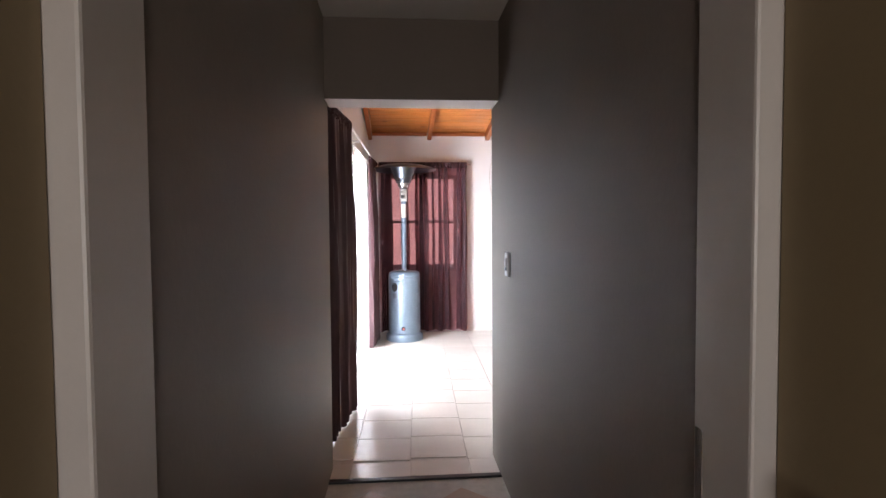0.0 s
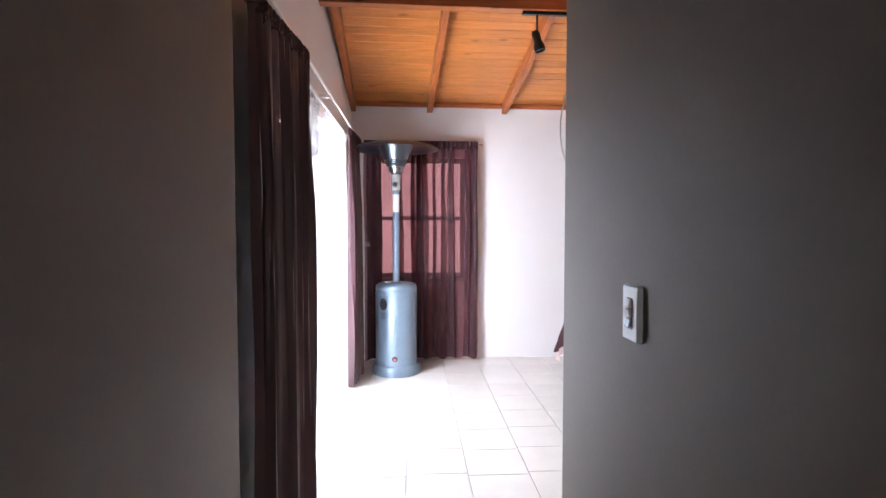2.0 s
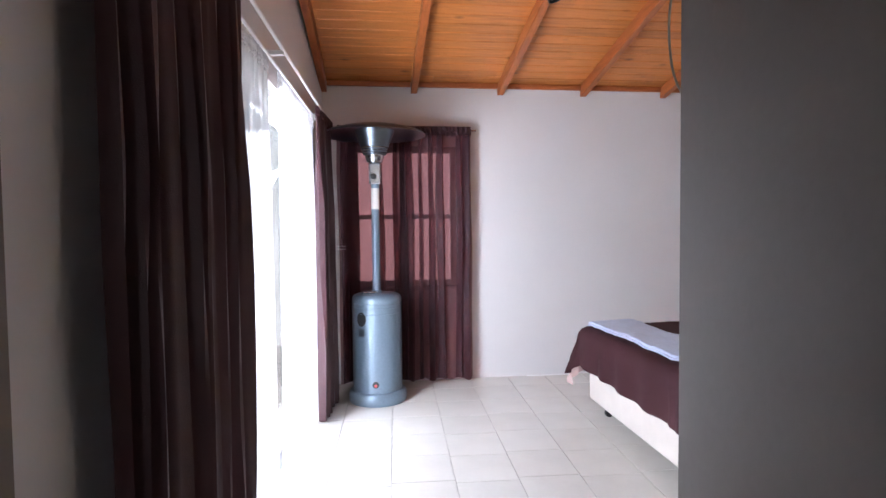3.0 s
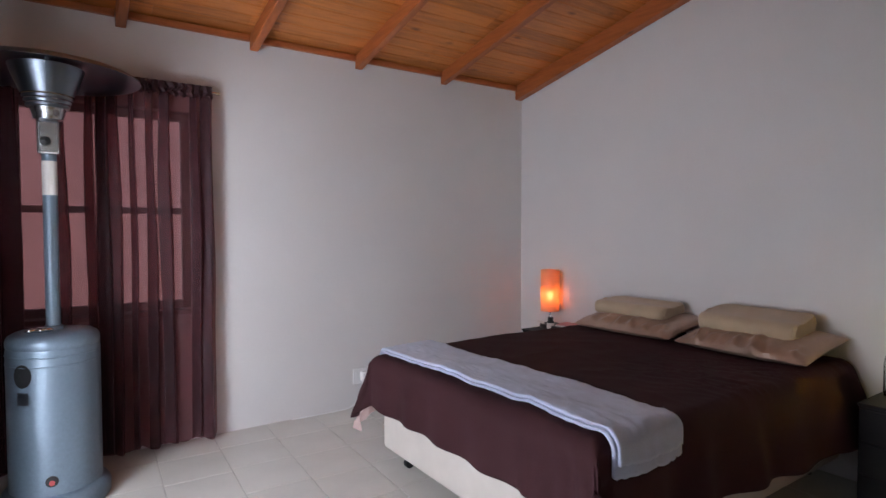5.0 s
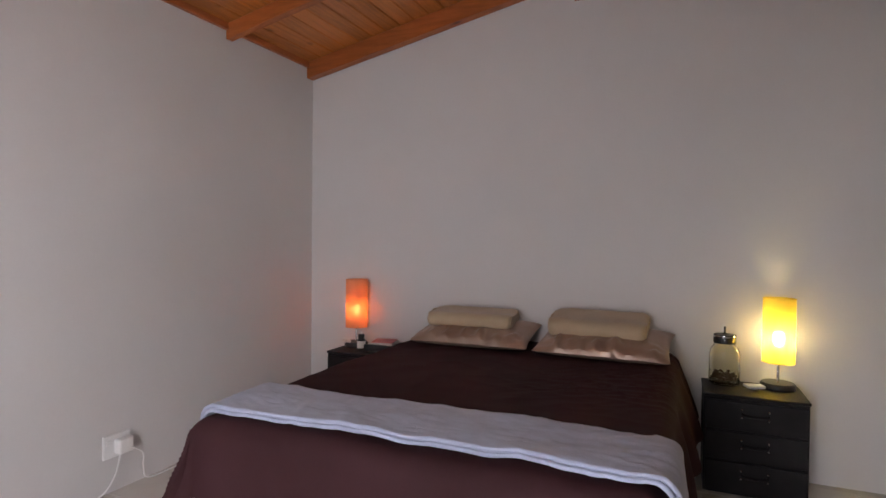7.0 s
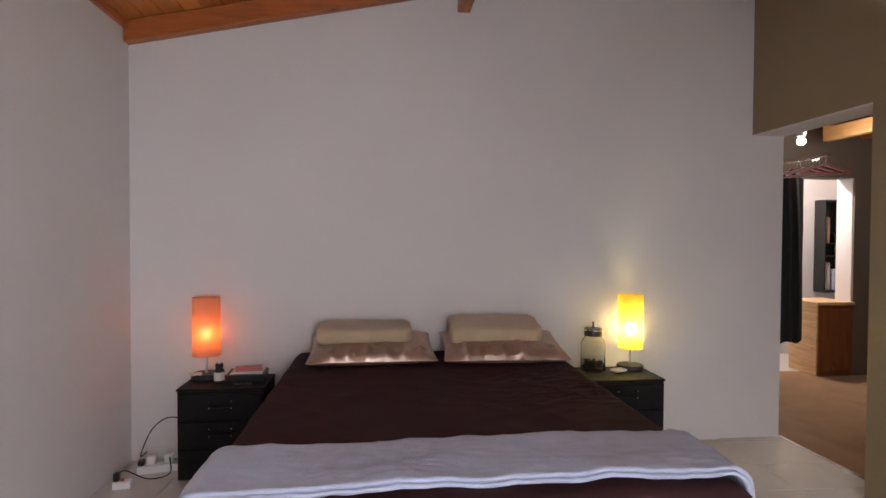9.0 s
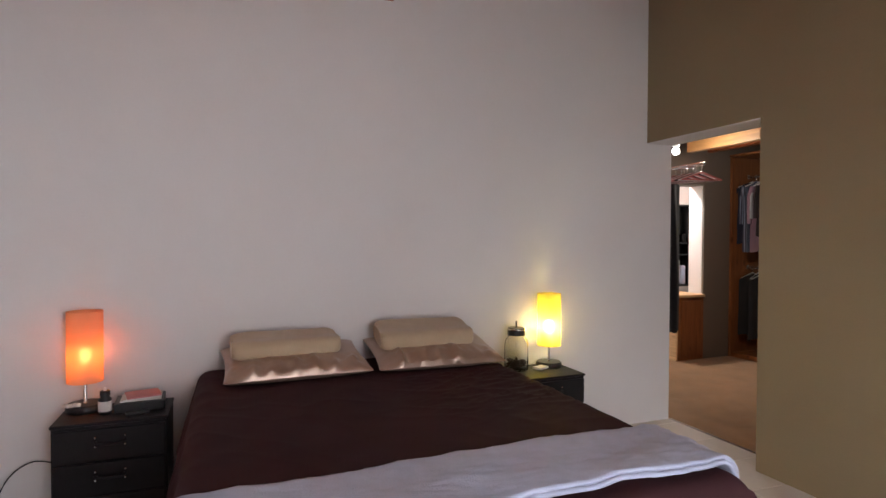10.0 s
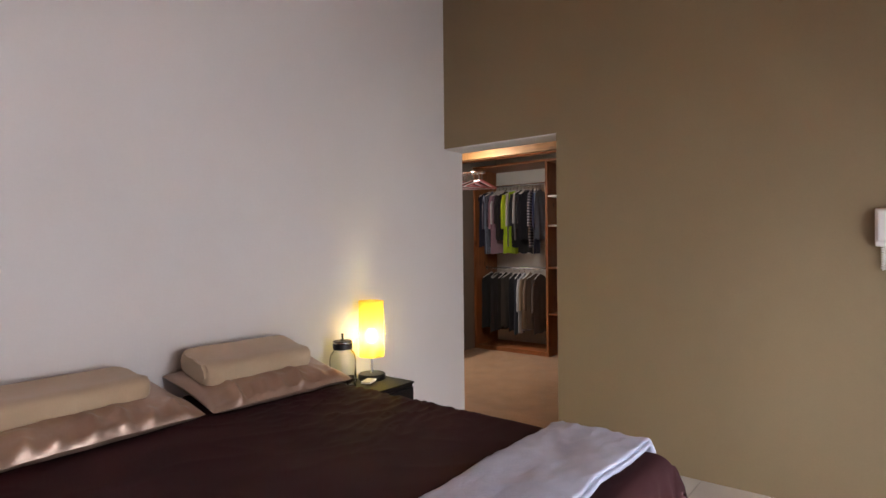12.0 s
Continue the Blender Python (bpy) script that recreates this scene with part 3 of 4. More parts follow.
def disc_on_tank(ang, z, r, material, name, ry=1.0):
    bm = bmesh.new()
    rim = []
    for i in range(20):
        a = 2 * math.pi * i / 20
        th = ang + r * math.cos(a) / 0.195
        rim.append((th, z + ry * r * math.sin(a)))
    ou = [bm.verts.new((0.1975 * math.cos(t), 0.1975 * math.sin(t), zz)) for t, zz in rim]
    inn = [bm.verts.new((0.19 * math.cos(t), 0.19 * math.sin(t), zz)) for t, zz in rim]
    bm.faces.new(ou)
    for i in range(20):
        bm.faces.new((ou[i], ou[(i + 1) % 20], inn[(i + 1) % 20], inn[i]))
    part(name, bm, material, tank)


# Black discs on the housing paint the shaded insides of its two holes.
disc_on_tank(radians(-128), 0.665, 0.042, M_BLACK, "grip_hole", 1.3)
disc_on_tank(radians(-95), 0.165, 0.026, M_BLACK, "valve_hole")
disc_on_tank(radians(-95), 0.158, 0.012, M_RED, "valve_knob")
bm = grid(8, 2, lambda u, v: Vector((0.1965 * math.cos(radians(-136 + 16 * u)), 0.1965 * math.sin(radians(-136 + 16 * u)), 0.53 + 0.06 * v)))
part("maker_plate", bm, M_DARKSTEEL, tank)
bm = bmesh.new()
for i in range(4):
    bmesh.ops.create_icosphere(bm, subdivisions=2, radius=0.022, matrix=Matrix.Translation((-0.09 + 0.022 * i, -0.07 + 0.012 * math.sin(i * 2), 0.862)) @ Matrix.Diagonal((1.2, 0.9, 0.55, 1)))
part("foil_scrap", bm, M_CHROME, h, "crumpled silver foil on the tank top", True)
part("pole", lathe([(0, 0.848), (0.045, 0.848), (0.04, 0.868), (0.031, 0.873), (0.031, 1.71), (0, 1.71)], 24), M_HAMMER, h, smooth=True)
part("pole_label", lathe([(0.0315, 1.51), (0.0318, 1.51), (0.0318, 1.675), (0.0315, 1.675)], 24), M_PAPER, h)
cb = part("control_box", box(-0.046, 0.046, -0.048, 0.048, 1.705, 1.868, 0.012), M_STEEL, h)
part("control_knob", lathe([(0, 0), (0.022, 0), (0.022, 0.02), (0, 0.024)], 20), M_BLACK, cb)
bpy.data.objects["control_knob"].matrix_local = pose(-0.012, -0.048, 1.765, 90, 0, 0)
part("collar", lathe([(0.04, 1.868), (0.062, 1.876), (0.066, 1.90), (0.07, 1.905), (0.074, 1.93), (0.055, 1.935)], 32), M_STEEL, h, smooth=True)
part("burner_cup", lathe([(0.05, 1.925), (0.088, 1.935), (0.105, 1.985), (0.148, 2.095), (0.156, 2.125), (0.150, 2.125), (0.098, 1.99), (0.05, 1.945)], 40), M_DARKSTEEL, h, smooth=True)
for zz, r in ((1.945, 0.0915), (1.965, 0.0985), (1.985, 0.106)):
    part("burner_band", lathe([(r, zz), (r + 0.004, zz + 0.003), (r + 0.003, zz + 0.007)], 40), M_BRASS if zz > 1.98 else M_CHROME, h, smooth=True)
part("reflector", lathe([(0.0, 2.17), (0.1, 2.167), (0.25, 2.147), (0.36, 2.117), (0.398, 2.097), (0.402, 2.087), (0.394, 2.087), (0.355, 2.109), (0.245, 2.138), (0.1, 2.157), (0, 2.16)], 64), M_DARKSTEEL, h, smooth=True)
for i in range(3):
    a = radians(30 + 120 * i)
    part("post", tube([(0.13 * math.cos(a), 0.13 * math.sin(a), 2.06), (0.13 * math.cos(a), 0.13 * math.sin(a), 2.158)], 0.005), M_STEEL, h)

# ---- bed ----
BX0, BY0, BY1, BT = 1.455, 4.95, 6.49, 0.60
bed = thing("bed_base", "cream cloth covered double bed base on dark castors", "bed base")
part("base_box", box(BX0 + 0.03, XH - 0.03, BY0, BY1, 0.10, 0.35, 0.025, seg=3), M_BASE, bed, smooth=True)
for x in (BX0 + 0.13, 2.5, XH - 0.13):
    for y in (BY0 + 0.12, BY1 - 0.12):
        w = part("castor", box(x - 0.02, x + 0.02, y - 0.02, y + 0.02, 0.05, 0.10, 0.004), M_BLACK, bed)
        part("wheel", lathe([(0, -0.018), (0.024, -0.018), (0.026, -0.012), (0.026, 0.012), (0.024, 0.018), (0, 0.018)], 18), M_BLACK, w, smooth=True)
        w.children[0].matrix_local = pose(x, y, 0.026, 90, 0, 0)
mt = thing("mattress", "cream mattress under a brown duvet", "mattress")
part("mattress_body", box(BX0 + 0.03, XH - 0.03, BY0, BY1, 0.352, 0.575, 0.06, seg=4), M_BASE, mt, smooth=True)


def droop(d, r=0.055):
    """Cloth passing over a rounded edge: (sideways, down) after length d beyond it."""
    if d <= 0:
        return 0.0, 0.0
    q = r * math.pi / 2
    if d < q:
        return r * math.sin(d / r), r * (1 - math.cos(d / r))
    return r, r + d - q


def drape(a, b, top, grow, wrinkle, seed):
    """A point of cloth laid flat at (a, b), over the bed's foot and both sides."""
    xf, ya, yb = BX0 + 0.05 - grow, BY0 + 0.03 - grow, BY1 - 0.03 + grow
    dx, dn, df = max(0, xf - a), max(0, ya - b), max(0, b - yb)
    ox, zx = droop(dx)
    on, zn = droop(dn)
    of, zf = droop(df)
    x, y = max(a, xf) - ox, min(max(b, ya), yb) - on + of
    down = max(zx, zn + zf) + 0.30 * min(zx, zn + zf)
    hang = min(1, down / 0.15)
    ripple = math.sin(b * 21 + 2.2 * fn(seed, b * 2, 1)) if zx > zn + zf else math.sin(a * 17 + 2.5 * fn(seed, a * 2, 4))
    foot_near = max(0, min(1, (BY0 + 0.45 - b) / 0.45)) if zx > 0 else 0
    ripple += foot_near * 0.9 * math.sin(b * 63 + zx * 14 + 3 * fn(b * 4, zx * 5, seed + 1))
    out = hang * (0.010 + (0.016 if zx > zn + zf else 0.03) * min(1, down / 0.3)) * (0.5 + 0.5 * ripple)
    if zx > 0:
        x -= out
    if zn > 0:
        y -= out
    if zf > 0:
        y += out
    if zx > 0.03 and zn + zf > 0.03:
        k = 0.22 * min(zx, zn + zf)
        if zn > 0:
            gather = min(1, down / 0.25) * math.sin((zx - zn) * 46 + 3 * fn(zx * 9, zn * 9, seed))
            x -= 0.022 * gather
            y -= 0.022 * gather
        x -= k * 0.5
        y += k * (0.5 if zf > 0 else -0.5)
    y += 0.16 * zf - 0.28 * zn * min(1, max(0, (a - 1.7) / 1.2))
    z = top - down
    soft = wrinkle * (1 - 0.6 * hang)
    z += soft * (0.9 * fn(a * 2.3, b * 2.0, seed) + 0.45 * fn(a * 7 + b * 3, b * 6, seed + 2) + 0.35 * (1 - abs(fn(a * 5 - b * 4, b * 3 + a, seed + 6))) ** 6)
    near = max(0, min(1, (a - 2.0) / 0.4)) * max(0, min(1, (5.7 - b) / 0.4)) * (1 - hang)
    z += wrinkle * 1.1 * near * (1 - abs(fn(a * 20 + b * 9, b * 6 - a * 5, seed + 8))) ** 5
    return Vector((x, y, z))


D_A0, D_A1, D_B0, D_B1 = BX0 - 0.29, XH - 0.04, BY0 - 0.38, BY1 + 0.32
duvet = thing("duvet", "dark chocolate brown duvet spread over the bed", "duvet")
bm = grid(170, 170, lambda u, v: drape(D_A0 + (D_A1 - D_A0) * u, D_B0 + (D_B1 - D_B0) * v, BT + 0.03 + 0.015 * min(1, u * 3), 0.02, 0.009, 3.3))
cloth = part("cover", bm, M_DUVET, duvet, smooth=True)
s = cloth.modifiers.new("thick", "SOLIDIFY")
s.thickness, s.offset = 0.014, -1
cloth.data.materials.append(M_DUVET_IN)
s.material_offset = 0

bm = grid(60, 60, lambda u, v: drape(D_A0 + (0.08 - 0.12 * max(0, (v - 0.88) / 0.12)) * (1 - u) + (D_A1 - D_A0 - 0.04) * u, D_B0 + 0.03 + (D_B1 - D_B0 - 0.01) * v, BT + 0.012 + 0.015 * min(1, u * 3), 0.004, 0.012, 3.3))
part("lining", bm, M_DUVET_IN, duvet, "dusty pink cotton lining", True)

throw = thing("throw_blanket", "pale blue-grey fleece blanket folded across the bed foot", "blanket")
def throw_pt(u, v, lift):
    b = D_B0 + 0.195 + (D_B1 - D_B0 - 0.265) * v
    a0 = BX0 + 0.050 - 0.02 * max(0, 1 - 3 * v) + 0.012 * math.sin(v * 5) + 0.015 * max(0, v - 0.8) / 0.2
    a1 = BX0 + 0.405 + 0.018 * math.sin(v * 4 + 1) - 0.015 * (1 - v) ** 2
    p = drape(a0 + (a1 - a0) * u, b, BT + 0.052 + lift, 0.040 + lift, 0.012, 3.3)
    p.z += 0.005 * fn(u * 3, v * 14, 5) + 0.003 * math.sin(v * 26 + 4 * fn(u * 2, v * 3, 8))
    slack = max(0, 1 - v / 0.3)
    p.z += 0.011 * slack * (1 - abs(fn(u * 7 + v * 9, v * 13 - u * 2, 31))) ** 4 + 0.004 * (1 - abs(fn(u * 12, v * 20, 17))) ** 3
    return p
for k, (u0, u1, name) in enumerate(((0, 1, "lower_layer"), (0.03, 0.97, "upper_layer"))):
    bm = grid(34, 150, lambda u, v: throw_pt(u0 + (u1 - u0) * u, 0.01 * k + v * (1 - 0.02 * k), 0.013 * k))
    layer = part(name, bm, M_THROW, throw, smooth=True)
    s = layer.modifiers.new("thick", "SOLIDIFY")
    s.thickness, s.offset = 0.013, -1


def pillow_bm(w, d, t, seed, pinch=1.0):
    """A soft cushion: w along y, d along x, thickness t, with a sewn edge and creases running in from the front."""
    def f(top):
        def g(u, v):
            p, q = 2 * u - 1, 2 * v - 1
            e = max(0, (1 - abs(p) ** 2.6)) * max(0, (1 - abs(q) ** 2.6))
            inset = 0.045 * pinch
            x = p * d / 2 * (1 - inset * (1 - q * q) * abs(p))
            y = q * w / 2 * (1 - inset * (1 - p * p) * abs(q))
            x += 0.008 * fn(q * 4, seed, 2) * (p < -0.9)
            front = max(0, min(1, (-p - 0.28) / 0.35))
            lean = y * 62 + 30 * (x + d / 2) * fn(seed, y * 5, 9) + 5.5 * fn(seed + 2, y * 6, 3)
            flute = (0.5 + 0.5 * math.sin(lean)) ** 2.2 * max(0, 0.35 + 1.3 * fn(y * 7, seed, 1))
            wr = 0.007 * fn(x * 7 + seed, y * 9, seed) + 0.034 * flute * front + 0.014 * front * fn(x * 18, y * 22, seed)
            return Vector((x, y, (t / 2) * e ** 0.42 * (1 if top else -0.75) + (wr if top else 0) * min(1, e * 5)))
        return g
    bm = grid(44, 80, f(True))
    grid(44, 80, f(False), bm)
    bmesh.ops.remove_doubles(bm, verts=bm.verts, dist=0.0006)
    return bm


for y, seed, tilt in ((6.06, 1.0, -9), (5.285, 5.0, -10)):
    p = thing("satin_pillow", "mocha satin pillow lying creased on the duvet", "pillow", pose(3.215, y, 0.715, 0, tilt, 2 if y > 6 else -2), "bed pillows")
    part("pillowcase", pillow_bm(0.73, 0.47, 0.13, seed), M_SATIN, p, smooth=True)


def contour_bm(w, d, t):
    """Foam pillow with a high and a low roll, rounded ends."""
    prof = []
    n = 40
    for i in range(n):
        a = 2 * math.pi * i / n
        x = math.copysign(abs(math.cos(a)) ** 0.55, math.cos(a)) * d / 2
        s = math.copysign(abs(math.sin(a)) ** 0.6, math.sin(a))
        h = t / 2 * (1 - 0.16 * math.cos((x / d + 0.5) * 2 * math.pi * 0.95) * -1 - 0.18 * (x / d + 0.5))
        prof.append((x, s * (h if s > 0 else t / 2 * 0.85)))
    bm = bmesh.new()
    rings = []
    m = 26
    for j in range(m + 1):
        q = 2 * j / m - 1
        k = 1 - 0.22 * max(0, (abs(q) - 0.82) / 0.18) ** 2.2
        rings.append([bm.verts.new((px * k, q * w / 2 + 0.004 * fn(px * 9, q * 2, 3), pz * k + 0.004 * fn(px * 10, q * 4, 7))) for px, pz in prof])
    for a, b in zip(rings, rings[1:]):
        for i in range(n):
            bm.faces.new((a[i], a[(i + 1) % n], b[(i + 1) % n], b[i]))
    bm.faces.new(rings[0]), bm.faces.new(list(reversed(rings[-1])))
    bmesh.ops.bevel(bm, geom=list({e for r in (rings[0], rings[-1]) for v in r for e in v.link_edges if e.other_vert(v) in r}), offset=0.012, segments=2, affect="EDGES")
    return bm


for y, z, tilt, rz, t in ((6.105, 0.800, -6, 2, 0.105), (5.325, 0.808, -13, -2, 0.12)):
    p = thing("contour_pillow", "sand coloured contoured foam pillow on a satin pillow", "pillow", pose(3.262, y, z, 0, tilt, rz), "bed pillows")
    part("pillow_body", contour_bm(0.55, 0.30, t), M_FOAM, p, smooth=True)


# ---- bedside cabinets ----
def bedside(x0, y0, y1, label):
    c = thing("bedside_cabinet", label, "bedside cabinet", group="bedside cabinets")
    top = 0.515
    part("body", box(x0 + 0.012, XH - 0.02, y0 + 0.004, y1 - 0.004, 0.0, top - 0.016, 0.004), M_LEATHER, c)
    part("top", box(x0, XH - 0.015, y0, y1, top - 0.0155, top, 0.005), M_LEATHER, c)
    n, z = 3, 0.02
    hgt = (top - 0.016 - 0.03) / n
    for i in range(n):
        dz0, dz1 = z + i * hgt + 0.005, z + (i + 1) * hgt - 0.004
        d = part("drawer", box(x0 - 0.004, x0 + 0.0115, y0 + 0.012, y1 - 0.012, dz0, dz1, 0.004), M_LEATHER, c)
        ym, zm = (y0 + y1) / 2, (dz0 + dz1) / 2 + 0.015
        part("handle", tube(curve_points([(x0 - 0.005, ym - 0.06, zm), (x0 - 0.02, ym - 0.05, zm - 0.004), (x0 - 0.022, ym, zm - 0.008), (x0 - 0.02, ym + 0.05, zm - 0.004), (x0 - 0.005, ym + 0.06, zm)]), 0.007), M_LEATHER, d)
        for yy in (ym - 0.06, ym + 0.06):
            for zz in (zm - 0.02, zm + 0.02):
                bm = bmesh.new()
                bmesh.ops.create_icosphere(bm, subdivisions=2, radius=0.0055, matrix=Matrix.Translation((x0 - 0.006, yy, zz)))
                part("stud", bm, M_CHROME, d, smooth=True)
    return c


bedside(3.13, 6.66, 7.14, "black leatherette three-drawer bedside cabinet near the corner")
bedside(3.11, 4.29, 4.77, "black leatherette three-drawer bedside cabinet near the closet")


# ---- table lamps ----
def table_lamp(x, y, z, shade_mat, bulb_mat, color, watts, label, lean):
    l = thing("table_lamp", label, "table lamp", pose(x, y, z, lean, 0, 0), "bedside lamps")
    part("foot", lathe([(0, 0), (0.082, 0), (0.085, 0.006), (0.085, 0.026), (0.078, 0.034), (0.02, 0.036), (0, 0.036)], 40), M_BLACK, l, smooth=True)
    part("stem", lathe([(0, 0.034), (0.012, 0.034), (0.007, 0.042), (0.007, 0.20), (0, 0.20)], 16), M_STEEL, l, smooth=True)
    r, z0, z1 = 0.078, 0.140, 0.486
    part("shade", lathe([(r, z0), (r, z1)], 48), shade_mat, l, smooth=True)
    for zz in (z0, z1 - 0.004):
        part("shade_ring", lathe([(r + 0.0008, zz), (r + 0.0015, zz + 0.002), (r + 0.0008, zz + 0.004)], 48), shade_mat, l, smooth=True)
    part("bulb_holder", lathe([(0, 0.195), (0.016, 0.195), (0.018, 0.23), (0, 0.23)], 20), M_PLASTIC, l, smooth=True)
    part("bulb", lathe([(0.0, 0.23), (0.014, 0.232), (0.026, 0.26), (0.028, 0.28), (0.02, 0.30), (0, 0.308)], 24), bulb_mat, l, smooth=True)


table_lamp(3.365, 7.045, 0.516, M_SHADE_O, M_BULB_O, (1.0, 0.22, 0.05), 0.9, "orange fabric cylinder lamp glowing dimly on a bedside cabinet", 0)
table_lamp(3.365, 4.40, 0.516, M_SHADE_Y, M_BULB_Y, (1.0, 0.68, 0.14), 4.5, "yellow fabric cylinder lamp glowing brightly on a bedside cabinet", 0)

# ---- things on the bedside cabinets ----
j = thing("glass_jar", "glass dispenser jar with dark lid and beads inside", "jar", pose(3.34, 4.66, 0.516))
part("glass", lathe([(0, 0.003), (0.068, 0.003), (0.076, 0.01), (0.078, 0.03), (0.077, 0.17), (0.07, 0.2), (0.052, 0.22), (0.052, 0.235), (0.048, 0.235), (0.048, 0.219), (0.066, 0.197), (0.073, 0.17), (0.073, 0.03), (0.068, 0.012), (0, 0.010)], 40), M_GLASS, j, smooth=True)
part("lid", lathe([(0, 0.228), (0.056, 0.228), (0.057, 0.236), (0.057, 0.268), (0.052, 0.276), (0, 0.278)], 36), M_BLACK, j, "black lid with a chrome rim", True)
part("lid_rim", lathe([(0.057, 0.262), (0.0585, 0.266), (0.0575, 0.272)], 36), M_CHROME, j, smooth=True)
part("lid_knob", lathe([(0, 0.276), (0.02, 0.277), (0.006, 0.283), (0.006, 0.318), (0, 0.32)], 16), M_BLACK, j, smooth=True)
bm = bmesh.new()
for i in range(110):
    a, r = random.uniform(0, 6.28), 0.06 * math.sqrt(random.random())
    bmesh.ops.create_icosphere(bm, subdivisions=1, radius=random.uniform(0.006, 0.010), matrix=Matrix.Translation((r * math.cos(a), r * math.sin(a), random.uniform(0.02, 0.065))))
part("beads", bm, M_COFFEE, j, smooth=True)
cl = thing("small_clock", "small white alarm clock card beside a lamp", "clock", pose(3.27, 4.52, 0.516, 0, 0, 20))
part("stand", box(-0.03, 0.03, -0.045, 0.045, 0, 0.014, 0.003), M_PLASTIC, cl)
part("dial", lathe([(0, 0), (0.022, 0), (0.024, 0.006), (0.022, 0.014), (0, 0.014)], 24), M_CHROME, cl, smooth=True)
cl.children[1].matrix_local = pose(0, 0.0, 0.0145, 0, 0, 0)
b = thing("pill_bottle", "dark medicine bottle with white label", "bottle", pose(3.27, 6.945, 0.516) @ Matrix.Scale(1.12, 4))
part("bottle_body", lathe([(0, 0), (0.024, 0), (0.026, 0.005), (0.026, 0.062), (0.017, 0.072), (0.017, 0.076), (0, 0.076)], 28), M_BLACK, b, smooth=True)
part("label_band", lathe([(0.0263, 0.012), (0.0267, 0.012), (0.0267, 0.055), (0.0263, 0.055)], 28), M_PAPER, b)
part("cap", lathe([(0, 0.076), (0.020, 0.076), (0.020, 0.095), (0.017, 0.098), (0, 0.098)], 24), M_BLACK, b, smooth=True)
part("nozzle", lathe([(0, 0.098), (0.006, 0.098), (0.005, 0.112), (0, 0.113)], 12), M_PLASTIC, b, smooth=True)
bx = thing("black_box", "flat black box holding papers", "box", pose(3.33, 6.80, 0.516, 0, 0, 4))
part("box_body", box(-0.09, 0.09, -0.11, 0.11, 0.0, 0.045, 0.004), M_BLACK, bx)
for i, (mm, z) in enumerate(((M_PAPER, 0.046), (M_PAPER, 0.054), (M_PINK, 0.061))):
    q = thing("booklet", "thin booklet lying on a black box", "booklet", pose(3.33, 6.795 - 0.01 * i, 0.516 + z, 0, 0, 3 + 5 * i))
    part("page_block", box(-0.07, 0.07, -0.09 + 0.015 * i, 0.09, 0, 0.0065, 0.001), mm, q)
q = thing("phone", "black mobile phone lying flat", "phone", pose(3.21, 6.80, 0.516, 0, 0, 15))
part("case", box(-0.028, 0.028, -0.05, 0.05, 0, 0.012, 0.004), M_BLACK, q)
q = thing("pill_strip", "crumpled white tissue on the lamp foot", "tissue", pose(3.30, 7.09, 0.553))
bm = bmesh.new()
for i in range(5):
    bmesh.ops.create_icosphere(bm, subdivisions=2, radius=0.011, matrix=Matrix.Translation((0.006 * math.sin(i * 2), -0.03 + 0.015 * i, 0.006)))
part("tissue", bm, M_PAPER, q, smooth=True)

# ---- sockets, switch, intercom, cables ----
s = thing("wall_socket", "white double wall socket with an adapter plugged in", "socket", pose(1.86, YF, 0.235))
part("plate", box(-0.085, 0.065, -0.012, 0, -0.06, 0.06, 0.006), M_PLASTIC, s)
part("adapter", box(-0.03, 0.05, -0.06, -0.0125, -0.04, 0.035, 0.008), M_PLASTIC, s)
part("rocker", box(-0.07, -0.045, -0.017, -0.0125, 0.01, 0.035, 0.002), M_PLASTIC, s)
c = thing("power_cable", "white cable trailing from a socket to the floor", "cable")
part("flex", tube(curve_points([(1.84, YF - 0.05, 0.2), (1.80, YF - 0.06, 0.1), (1.74, YF - 0.04, 0.02), (1.6, YF - 0.03, 0.006), (1.3, YF - 0.02, 0.005)], 32), 0.004), M_PLASTIC, c, smooth=True)
c = thing("power_cable", "white cable looping under a socket", "cable")
part("flex", tube(curve_points([(1.89, YF - 0.06, 0.22), (1.95, YF - 0.07, 0.17), (1.97, YF - 0.05, 0.08), (2.02, YF - 0.04, 0.01), (2.3, YF - 0.03, 0.005)], 32), 0.004), M_PLASTIC, c, smooth=True)

s = thing("light_switch", "pale grey three-rocker light switch plate standing proud of the wall", "light switch", pose(XC1 - 0.003, 3.0, 1.2))
bm = box(-0.013, 0, -0.040, 0.040, -0.062, 0.062, 0.003)
for v in bm.verts:
    if v.co.x < -0.006:
        v.co.y *= 0.93
        v.co.z *= 0.96
part("plate", bm, M_SWITCH, s)
part("recess", box(-0.0136, -0.0131, -0.014, 0.014, -0.034, 0.034), M_BLACK, s)
for i in range(3):
    rocker = part("rocker", box(-0.004, 0.004, -0.0115, 0.0115, -0.0095, 0.0095, 0.002), M_SWITCH if i < 2 else M_DARKSTEEL, s)
    rocker.matrix_local = pose(-0.0152, 0, 0.022 - i * 0.0215, 0, 12 if i != 1 else -10, 0)

